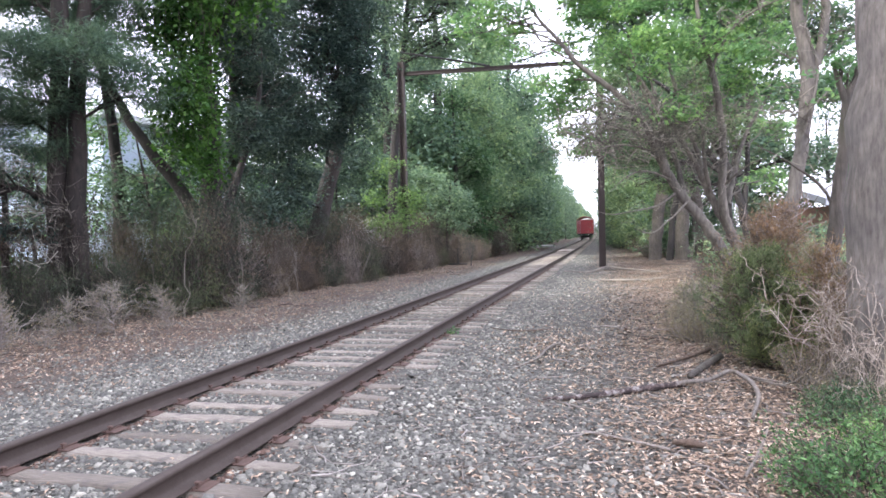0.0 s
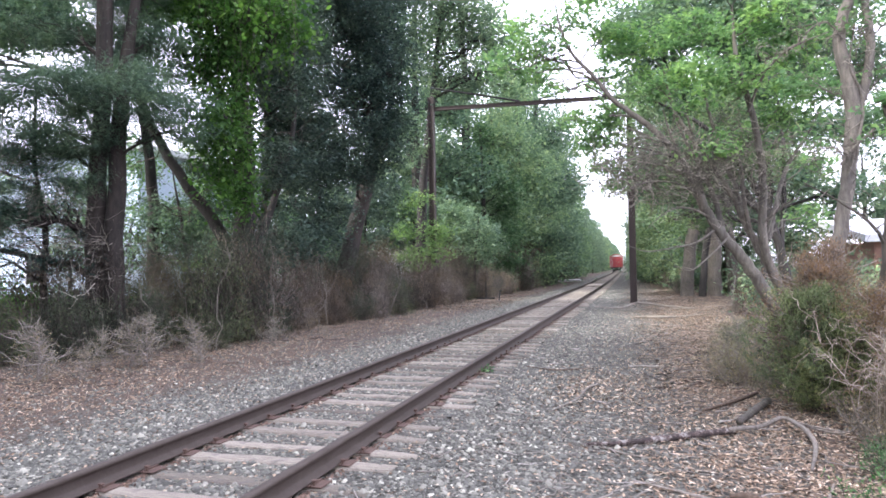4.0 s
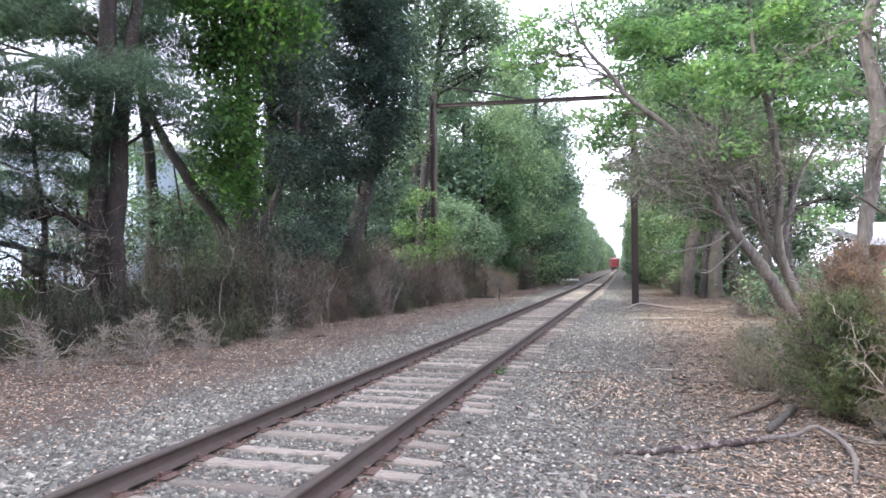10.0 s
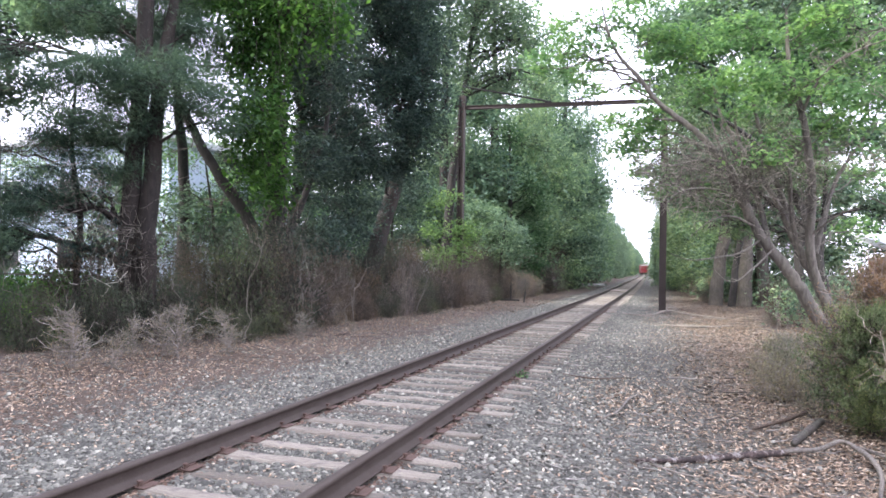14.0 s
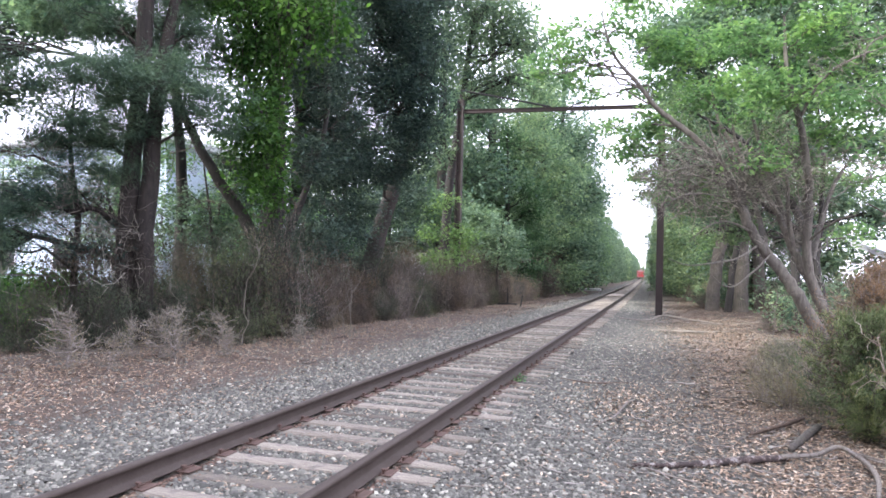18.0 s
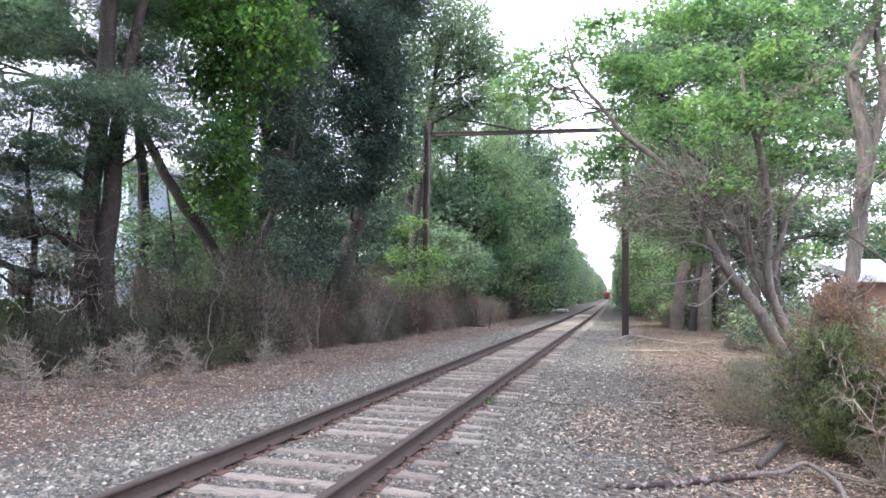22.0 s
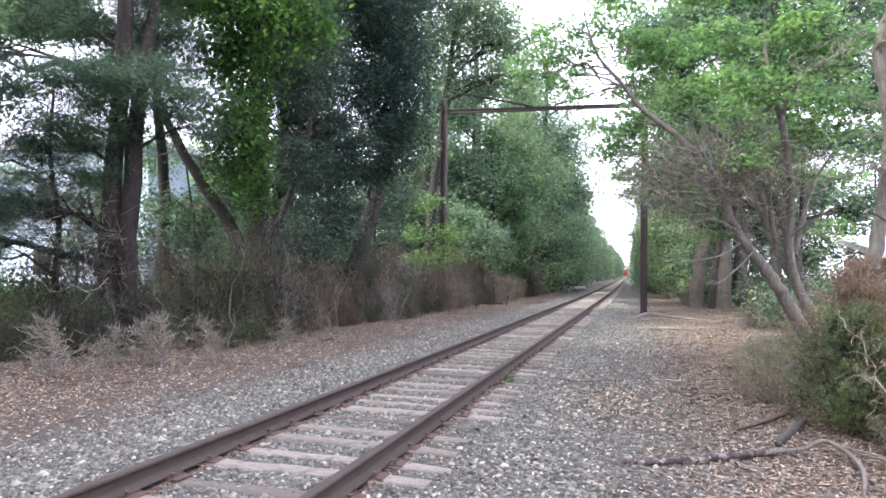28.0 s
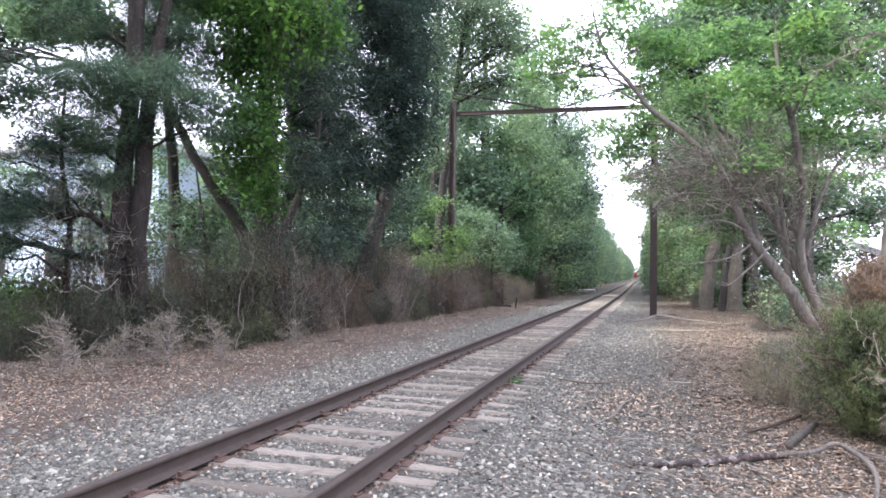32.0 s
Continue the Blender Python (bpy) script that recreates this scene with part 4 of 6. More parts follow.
    tree("young_tree", "light green young tree at the brush edge", (-5.6, 35.5, gz(-5.6, 35.5)),
         [([(-5.6, 35.5, -0.15), (-5.5, 35.4, 2), (-5.2, 35.2, 4.5)], [0.09, 0.07, 0.03])],
         [(-5.2, 35.2, 3.2, 1.5, 1.3, 1.3), (-6.6, 36.0, 4.4, 1.4, 1.3, 1.2)],
         LEAF_MID, BARK_DARK, 0.19, 50, 19, 0.38, 11, 0.45)
    tree("young_tree", "shady leafy young tree behind the brush", (-9.6, 29.0, gz(-9.6, 29)),
         [([(-9.6, 29.0, -0.15), (-9.5, 29.0, 2), (-9.4, 29.0, 5.0)], [0.1, 0.08, 0.03])],
         [(-9.6, 28.4, 1.8, 1.6, 1.0, 0.9), (-10.6, 28.6, 3.4, 1.4, 1.0, 1.1), (-8.4, 28.8, 3.2, 1.2, 0.9, 1.1), (-9.4, 29.0, 5.0, 1.5, 1.0, 1.0), (-11.8, 27.6, 2.0, 1.2, 0.9, 0.9), (-8.2, 28.6, 5.4, 1.0, 0.8, 0.8)],
         LEAF_DARK, BARK_DARK, 0.16, 40, 22, 0.34, 14, 0.45)
    tree("young_tree", "light green young tree behind the brush", (-11.4, 24.4, gz(-11.4, 24.4)),
         [([(-11.4, 24.4, -0.15), (-11.3, 24.4, 2), (-11.2, 24.4, 4.2)], [0.08, 0.06, 0.03])],
         [(-12.4, 23.8, 2.3, 1.4, 1.3, 0.8), (-10.2, 24.5, 3.1, 1.2, 1.2, 1.1)],
         LEAF_BRIGHT, BARK_DARK, 0.19, 42, 20, 0.4, 9, 0.45)


def backing_tree():
    tree("broadleaf_tree", "shady green tree behind the leaning one", (8.6, 29.0, gz(8.6, 29)),
         [([(8.6, 29.0, -0.15), (8.3, 29.0, 2.4), (8.6, 28.8, 5), (7.9, 28.6, 8), (8.2, 28.6, 12)], [0.2, 0.16, 0.13, 0.1, 0.05]),
          ([(8.4, 29.0, 3.5), (6.2, 28.6, 7), (4.4, 28.0, 10.5)], [0.14, 0.1, 0.04])],
         [(3.9, 27.6, 11.3, 2.2, 1.6, 1.5), (6.7, 28.1, 12.5, 2.8, 2.0, 2.0), (9.2, 28.9, 10.0, 2.1, 1.8, 1.8), (4.4, 28.5, 9.1, 1.7, 1.5, 1.4), (7.2, 29.5, 8.2, 1.9, 1.6, 1.2),
          (10.5, 28.1, 12.1, 1.8, 1.6, 1.8), (12.2, 29.8, 9.6, 1.2, 1.2, 1.2), (5.6, 28.6, 6.6, 1.3, 1.2, 0.8), (9.6, 28.0, 5.2, 0.9, 0.8, 0.6), (10.7, 28.0, 6.9, 1.2, 1.0, 0.8), (11.4, 29.0, 4.4, 0.9, 0.8, 0.6), (8.8, 28.0, 6.9, 1.1, 0.9, 0.8), (12.6, 28.5, 7.2, 1.2, 1.0, 0.9)],
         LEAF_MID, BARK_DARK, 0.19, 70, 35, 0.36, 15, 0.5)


def right_trees():
    tree("leaning_tree", "leaning many-stemmed tree with green leaves and dead twigs", (6.15, 12.95, gz(6.15, 12.95)),
         [([(6.2, 12.95, -0.2), (6.08, 12.9, 0.12), (5.84, 12.8, 0.58), (5.47, 12.6, 1.19), (5.13, 12.5, 1.74), (4.8, 12.4, 2.16), (4.51, 12.3, 2.6), (4.3, 12.2, 3.05), (4.13, 12.1, 3.5), (3.78, 12.0, 3.95), (3.41, 11.9, 4.3), (2.9, 11.8, 4.71), (2.52, 11.7, 5.2), (2.14, 11.6, 5.65), (1.96, 11.6, 6.11), (1.85, 11.6, 6.67)],
           [0.157, 0.144, 0.125, 0.115, 0.105, 0.092, 0.082, 0.075, 0.06, 0.057, 0.054, 0.046, 0.038, 0.03, 0.021, 0.011]),
          ([(6.45, 13.15, -0.2), (6.32, 13.1, 0.11), (6.09, 13.0, 0.63), (5.83, 12.9, 1.19), (5.62, 12.9, 1.65), (5.41, 12.9, 2.06), (5.24, 13.0, 2.51), (5.12, 13.1, 3.14), (4.9, 13.2, 3.81), (4.73, 13.2, 4.47), (4.59, 13.2, 5.25), (4.61, 13.2, 6.24)],
           [0.131, 0.118, 0.105, 0.092, 0.079, 0.054, 0.048, 0.043, 0.035, 0.03, 0.021, 0.011]),
          ([(5.72, 12.9, 1.39), (5.56, 12.8, 1.86), (5.52, 12.7, 2.47), (5.53, 12.6, 3.29), (5.46, 12.6, 3.9), (5.37, 12.5, 4.4), (5.22, 12.4, 4.89), (5.1, 12.4, 5.52), (5.05, 12.4, 6.45)], [0.085, 0.08, 0.075, 0.07, 0.065, 0.055, 0.045, 0.035, 0.02]),
          ([(5.64, 12.9, 2.07), (5.82, 13.1, 2.71), (5.99, 13.3, 3.26), (6.28, 13.5, 3.82), (6.65, 13.6, 4.36)], [0.06, 0.05, 0.04, 0.03, 0.015]),
          ([(5.52, 12.7, 2.37), (5.76, 12.5, 2.61), (5.97, 12.3, 2.77), (6.18, 12.2, 2.83)], [0.025, 0.02, 0.015, 0.006]),
          ([(4.51, 12.3, 2.6), (4.41, 12.5, 3.19), (4.39, 12.6, 3.83), (4.01, 12.6, 4.59), (3.81, 12.7, 5.49)], [0.06, 0.05, 0.045, 0.03, 0.012]),
          ([(5.29, 12.9, 2.33), (4.95, 12.8, 3.06), (4.62, 12.7, 3.63), (4.32, 12.7, 4.17), (4.21, 12.6, 4.79)], [0.06, 0.05, 0.04, 0.03, 0.012]),
          ([(4.8, 12.4, 2.16), (4.73, 12.7, 2.78), (4.52, 12.8, 3.38), (4.25, 12.9, 3.99), (3.97, 13.0, 4.68)], [0.06, 0.05, 0.04, 0.03, 0.012]),
          ([(5.34, 12.9, 2.2), (5.2, 12.7, 2.9), (5.16, 12.6, 3.5), (4.95, 12.5, 4.1)], [0.05, 0.04, 0.03, 0.012]),
          ([(4.13, 12.1, 3.5), (3.89, 12.0, 4.05), (3.77, 12.0, 4.52)], [0.03, 0.022, 0.01]),
          ([(5.28, 12.4, 4.43), (5.46, 12.2, 4.93), (5.79, 12.0, 5.34), (6.12, 11.8, 5.47), (6.46, 11.7, 5.56)], [0.03, 0.026, 0.022, 0.016, 0.008]),
          ([(5.11, 12.4, 4.7), (5.36, 12.0, 4.98), (5.58, 11.8, 5.1), (5.66, 11.7, 5.36)], [0.025, 0.02, 0.014, 0.006]),
          ([(3.9, 12.0, 3.85), (3.61, 11.6, 3.88), (3.33, 11.4, 3.92), (3.14, 11.3, 3.83), (2.97, 11.2, 3.62)], [0.022, 0.018, 0.015, 0.012, 0.008]),
          ([(4.02, 12.0, 3.64), (3.56, 11.5, 3.62), (3.23, 11.2, 3.51), (3.0, 11.1, 3.48), (2.8, 11.0, 3.61)], [0.022, 0.018, 0.015, 0.012, 0.006]),
          ([(4.69, 12.4, 2.3), (4.25, 11.8, 2.02), (3.8, 11.3, 1.92), (3.38, 11.0, 1.87), (3.09, 10.8, 1.97)], [0.022, 0.018, 0.014, 0.010, 0.006]),
          ([(4.38, 12.2, 2.95), (3.94, 11.6, 3.09), (3.51, 11.2, 3.09), (3.19, 11.0, 2.98), (3.01, 10.9, 2.78)], [0.025, 0.02, 0.015, 0.012, 0.006]),
          ([(4.58, 12.3, 2.5), (4.11, 11.8, 2.66), (3.7, 11.3, 2.52), (3.43, 11.1, 2.27)], [0.022, 0.018, 0.012, 0.006]),
          ([(4.9, 12.4, 2.15), (4.42, 11.7, 1.72), (4.12, 11.4, 1.52), (3.84, 11.2, 1.61)], [0.02, 0.016, 0.012, 0.006])],
         [(3.61, 12.8, 6.19, 0.75, 0.5, 0.4), (4.3, 11.8, 5.79, 0.6, 0.45, 0.4), (4.19, 11.6, 5.04, 0.55, 0.4, 0.35), (3.09, 12.6, 5.84, 0.5, 0.45, 0.35), (5.46, 12.8, 6.03, 0.75, 0.5, 0.4), (4.95, 11.9, 4.98, 0.55, 0.4, 0.4),
          (4.18, 11.4, 4.5, 0.4, 0.3, 0.2), (4.61, 11.6, 3.71, 0.4, 0.3, 0.22), (6.14, 12.9, 5.28, 0.65, 0.5, 0.45), (6.05, 12.9, 4.46, 0.6, 0.5, 0.4), (6.3, 12.5, 5.86, 0.6, 0.5, 0.4), (6.59, 12.9, 4.74, 0.55, 0.45, 0.45),
          (2.79, 12.8, 4.69, 0.45, 0.4, 0.3), (2.58, 13.0, 4.29, 0.4, 0.35, 0.2), (2.77, 12.3, 6.09, 0.4, 0.35, 0.3), (1.95, 11.6, 5.93, 0.28, 0.25, 0.2), (1.5, 11.8, 5.8, 0.2, 0.2, 0.12), (2.17, 11.8, 6.39, 0.35, 0.3, 0.25),
          (3.02, 12.6, 3.22, 0.4, 0.35, 0.25), (5.41, 13.4, 4.15, 0.5, 0.4, 0.35), (6.85, 13.8, 3.63, 0.4, 0.35, 0.3), (6.62, 14.0, 2.56, 0.35, 0.3, 0.3), (3.62, 12.9, 5.23, 0.55, 0.4, 0.35), (5.72, 12.3, 6.24, 0.5, 0.4, 0.3),
          (3.68, 12.6, 7.2, 0.8, 0.6, 0.4), (4.82, 12.4, 7.2, 0.8, 0.6, 0.45), (5.96, 12.6, 7.15, 0.8, 0.6, 0.45), (2.55, 12.3, 7.0, 0.6, 0.5, 0.3), (4.9, 13.3, 5.5, 0.6, 0.4, 0.4),
          (1.56, 13.0, 5.38, 0.25, 0.2, 0.15), (2.05, 13.5, 4.77, 0.35, 0.3, 0.2), (2.5, 13.5, 4.16, 0.4, 0.3, 0.22), (1.23, 12.0, 5.46, 0.25, 0.2, 0.12), (0.9, 12.0, 6.1, 0.25, 0.2, 0.14), (1.32, 12.0, 6.5, 0.3, 0.25, 0.14), (0.6, 12.0, 5.6, 0.2, 0.18, 0.1), (0.75, 12.1, 5.85, 0.22, 0.2, 0.1), (1.1, 12.0, 5.75, 0.2, 0.18, 0.1), (1.35, 11.9, 6.05, 0.22, 0.2, 0.12), (1.65, 12.0, 6.25, 0.22, 0.2, 0.12), (1.0, 12.0, 6.4, 0.22, 0.2, 0.1), (1.4, 12.1, 5.25, 0.2, 0.18, 0.1), (1.75, 11.9, 5.55, 0.2, 0.18, 0.12), (2.55, 14.0, 3.76, 0.3, 0.25, 0.2), (2.75, 12.4, 5.2, 0.45, 0.3, 0.3)],
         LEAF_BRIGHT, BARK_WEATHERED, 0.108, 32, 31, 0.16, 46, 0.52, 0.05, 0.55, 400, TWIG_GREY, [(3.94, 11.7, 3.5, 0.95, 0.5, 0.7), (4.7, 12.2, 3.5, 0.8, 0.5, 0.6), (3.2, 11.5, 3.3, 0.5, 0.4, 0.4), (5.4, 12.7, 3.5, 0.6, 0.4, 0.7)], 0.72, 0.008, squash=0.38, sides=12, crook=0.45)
    backing_tree()
    tree("broadleaf_tree", "shady tree with limbs hanging towards the steel column", (8.0, 22.6, gz(8.0, 22.6)),
         [([(8.0, 22.6, -0.15), (7.7, 22.5, 2.0), (6.9, 22.2, 4.2), (5.2, 21.6, 6.2), (3.6, 21.0, 7.0)], [0.17, 0.14, 0.11, 0.07, 0.03]),
          ([(7.3, 22.4, 3.2), (5.6, 22.0, 4.4), (4.0, 21.0, 5.2), (2.6, 20.2, 5.4)], [0.08, 0.06, 0.04, 0.015]),
          ([(7.7, 22.5, 2.0), (7.9, 22.6, 5.0), (7.6, 22.4, 8.0)], [0.1, 0.07, 0.02])],
         [(2.75, 20.0, 6.31, 0.6, 0.5, 0.4), (2.1, 20.0, 5.74, 0.55, 0.5, 0.35), (3.16, 20.0, 5.53, 0.6, 0.5, 0.45), (2.77, 20.0, 4.77, 0.5, 0.5, 0.4), (2.62, 20.0, 4.25, 0.4, 0.4, 0.3), (1.83, 20.5, 5.4, 0.4, 0.4, 0.3), (3.5, 21.0, 6.24, 0.7, 0.6, 0.5), (3.43, 20.5, 4.66, 0.6, 0.5, 0.45),
          (4.17, 22.0, 3.94, 0.7, 0.6, 0.5), (5.18, 22.0, 4.29, 0.8, 0.6, 0.6), (6.48, 22.0, 4.81, 0.9, 0.7, 0.7), (4.5, 22.0, 5.03, 0.8, 0.6, 0.6), (5.64, 23.0, 3.28, 0.8, 0.6, 0.5), (4.3, 24.0, 3.15, 0.7, 0.6, 0.4), (1.59, 20.0, 6.28, 0.4, 0.4, 0.25), (7.58, 22.0, 4.78, 0.7, 0.6, 0.6), (3.58, 21.0, 7.21, 0.8, 0.6, 0.5), (6.2, 22.4, 6.6, 1.1, 0.8, 0.7)],
         LEAF_SHADE, BARK_DARK, 0.14, 40, 38, 0.24, 20, 0.45, 0.3, 0.5, limb=0.012, squash=0.5)
    tree("grey_tree", "grey leaning tree with knotted forks and clinging vines", (5.7, 10.0, gz(5.7, 10)),
         [([(5.68, 10.0, -0.2), (5.82, 10.05, 0.7), (6.03, 10.1, 1.6), (6.09, 10.1, 1.93), (6.19, 10.1, 2.51), (6.28, 10.1, 3.17), (6.34, 10.1, 3.84), (6.26, 10.1, 4.43), (6.18, 10.1, 4.86), (6.24, 10.1, 5.28), (6.47, 10.1, 5.78), (6.6, 10.2, 7.0)], [0.17, 0.14, 0.115, 0.105, 0.10, 0.10, 0.12, 0.10, 0.085, 0.07, 0.055, 0.03]),
          ([(6.34, 10.1, 3.8), (6.5, 10.12, 4.2), (6.6, 10.15, 4.83), (6.55, 10.2, 5.6), (6.7, 10.2, 6.6)], [0.075, 0.065, 0.055, 0.045, 0.02]),
          ([(6.2, 10.0, 2.85), (6.36, 9.96, 3.45), (6.44, 10.0, 4.0), (6.28, 9.98, 4.5), (6.36, 10.0, 5.1)], [0.013, 0.016, 0.016, 0.013, 0.008]),
          ([(6.12, 10.0, 3.05), (6.3, 9.95, 3.3), (6.55, 9.95, 3.55)], [0.02, 0.018, 0.01]),
          ([(6.2, 10.0, 4.9), (5.95, 9.9, 5.15), (5.7, 9.85, 5.0), (5.62, 9.8, 4.75)], [0.018, 0.015, 0.012, 0.006])],
         [(5.85, 10.4, 4.35, 0.42, 0.35, 0.28), (5.95, 10.7, 3.5, 0.3, 0.3, 0.3), (6.6, 10.1, 3.5, 0.22, 0.22, 0.18), (6.85, 10.2, 4.4, 0.26, 0.24, 0.24), (6.5, 10.2, 5.1, 0.45, 0.4, 0.4), (6.6, 10.2, 6.1, 0.7, 0.6, 0.5), (5.9, 10.1, 6.5, 0.8, 0.7, 0.5), (7.2, 10.4, 5.3, 0.5, 0.45, 0.4)],
         LEAF_BRIGHT, BARK_PALE, 0.105, 22, 32, 0.15, 36, 0.5, twig_bare=60, twig_mat=TWIG_GREY, twig_len=0.7, limb=0.01, sides=12, crook=0.25)
    tree("small_tree", "small lopped tree with a leafy tuft", (6.0, 8.2, gz(6.0, 8.2)),
         [([(5.98, 8.2, -0.15), (6.03, 8.2, 0.6), (6.08, 8.2, 1.34), (6.13, 8.2, 1.82), (6.19, 8.2, 2.31), (6.23, 8.2, 2.85), (6.26, 8.2, 3.25)], [0.12, 0.105, 0.095, 0.085, 0.075, 0.065, 0.045]),
          ([(6.24, 8.2, 3.1), (6.16, 8.2, 3.35), (6.1, 8.22, 3.6)], [0.05, 0.035, 0.012]), ([(6.25, 8.2, 3.15), (6.36, 8.2, 3.4), (6.42, 8.2, 3.7)], [0.05, 0.035, 0.012]),
          ([(6.12, 8.2, 1.75), (5.95, 8.15, 2.05), (5.6, 8.1, 2.35), (5.2, 8.05, 2.6)], [0.022, 0.018, 0.012, 0.006])],
         [(6.12, 8.22, 3.6, 0.2, 0.2, 0.15), (6.42, 8.22, 3.7, 0.2, 0.2, 0.16), (6.27, 8.25, 3.45, 0.2, 0.2, 0.12)],
         LEAF_BRIGHT, BARK_GREY, 0.09, 26, 33, 0.10, 40, 0.5, twig_bare=8, twig_mat=TWIG_GREY, twig_len=0.6)
    tree("broad_trunk_tree", "broad pale grey-barked trunk beside the path", (6.14, 6.4, gz(6.14, 6.4)),
         [([(6.1, 6.4, -0.2), (6.12, 6.4, 0.9), (6.15, 6.45, 2.2), (6.22, 6.5, 3.7), (6.3, 6.55, 6.8), (6.35, 6.6, 9)], [0.50, 0.43, 0.41, 0.385, 0.30, 0.16])],
         [(7.4, 6.8, 8.2, 1.5, 1.5, 1.0)], LEAF_MID, BARK_PALE, 0.15, 40, 34, 0.3, 9, 0.5, sides=20)
    for k, (x, y, r, lean, h) in enumerate([(5.9, 38.0, 0.31, 0.6, 9), (7.4, 38.4, 0.34, 0.1, 10), (6.6, 36.9, 0.17, 0.6, 5.5), (8.7, 40.5, 0.3, -0.4, 9)]):
        tree("old_tree", "thick grey old trunk under dark green leaves" if k != 2 else "thin dark crooked trunk beside thick ones", (x, y, gz(x, y)),
             [([(x, y, -0.1), (x + lean * 0.3, y, 2.0), (x + lean, y, 5.0), (x + lean, y + 0.5, h)], [r * 1.2, r, r * 0.95, r * 0.45])],
             [(x - 0.8, y, h - 1.2, 2.2, 1.8, 1.6), (x + 1.0, y + 1, h + 0.6, 2.4, 2.0, 1.8), (x - 1.6, y + 1, h - 3.0, 1.4, 1.3, 1.0)] if k != 2 else [(x - 0.6, y + 0.3, 6.0, 1.2, 1.2, 0.9)],
             LEAF_MID, BARK_GREY if k != 2 else BARK_DARK, 0.2, 50, 40 + k, 0.42, 12, 0.5, twig_bare=14, twig_mat=TWIG_GREY)


def far_trees():
    """Two walls of trees along the line, and unseen ones added for shade: a few builds, copied with turns and sizes."""
    def variant(seed, name, label, leaf, size, per, h, w, dens):
        rng = np.random.default_rng(seed)
        blobs = []
        for k in range(13):
            z = h * (0.07 + 0.87 * k / 12)
            reach = w * (0.55 + 0.45 * math.sin(math.pi * min(1.0, 0.25 + 0.8 * k / 12))) * (0.9 if k < 11 else 0.6)
            a = rng.uniform(0, 2 * np.pi)
            for turn in (0.0, 2.4):
                q = reach * rng.uniform(0.34, 0.5)
                blobs.append((reach * 0.7 * math.cos(a + turn), reach * 0.7 * math.sin(a + turn), z + rng.normal(0, 0.3), q, q, h * 0.052))
        return tree(name, label, (0, 0, 0), [([(0, 0, -0.4), (0.1, 0, h * 0.4), (0, 0.1, h * 0.95)], [0.28, 0.2, 0.05])], blobs, leaf, BARK_DARK, size, per, seed, 0.6, dens, 0.5, group="trees along the line")
    mids = [variant(60 + k, "lineside_tree", "full leafy tree in the wall of trees by the line; unseen copies cast shade", (LEAF_MID, LEAF_FAR, LEAF_MID, LEAF_LIME)[k], 0.21, 64, 14.5, 3.4, 5.4) for k in range(4)]
    lows = [variant(70 + k, "lineside_tree", "distant leafy tree in the wall of trees by the line", LEAF_FAR, 0.40, 26, 14.0, 3.6, 3.8) for k in range(3)]
    rng = np.random.default_rng(8)
    used = set()

    def put(pool, x, y, s):
        v = pool[rng.integers(len(pool))]
        m = pose(x, y, gz(x, y) - 0.1, 0, 0, rng.uniform(0, 360)) @ Matrix.Diagonal((s, s, s * rng.uniform(0.92, 1.1), 1))
        if v.name in used:
            copy_thing(v, m)
        else:
            used.add(v.name)
            v.matrix_basis = m

    y = 40.0
    while y < 640:
        pool = mids if y < 130 else lows
        gap = 8.6 if y < 70 else 8.6 - 1.7 * min(1.0, (y - 70) / 60)
        put(pool, float(xt(y)) - gap + rng.normal(0, 1.1), y, rng.uniform(0.62, 1.25) * (1.15 if y < 130 else 1.0))
        if y < 130:
            put(lows, float(xt(y)) - 13.5 + rng.normal(0, 1.0), y + 2, rng.uniform(0.95, 1.15))
        y += 4.6 if y < 130 else 7.5
    y = 43.0
    while y < 640:
        pool = mids if y < 120 else lows
        gap = 8.6 if y < 52 else 6.9 if y < 70 else 6.3
        put(pool, float(xt(y)) + gap + rng.normal(0, 0.4), y, rng.uniform(0.68, 0.95) * (1.0 if y < 70 else 1.12))
        y += 5.0 if y < 130 else 8.0
    for k in range(7):
        put(lows, float(xt(650)) - 12 + 4.0 * k, 652 + rng.normal(0, 2), rng.uniform(0.8, 1.0))
    # added out of view, left of and behind the camera, to shade the ground
    for x, y in [(-11.2, 0.6), (-9.6, -4.6), (-9.4, -10.4), (-15.5, -1.5), (-15.0, -8.0), (-15.0, -14.0), (-20.5, 2.0), (-20.5, -5.5)]:
        put(mids, x, y, rng.uniform(1.28, 1.36))
    for x, y in [(-22, 34), (-17, 38), (-28, 40), (-14, 33), (12, 44), (17, 46), (15, 60), (22, 52), (20, 47), (25, 45)]:
        put(lows, x, y, rng.uniform(0.7, 0.9))


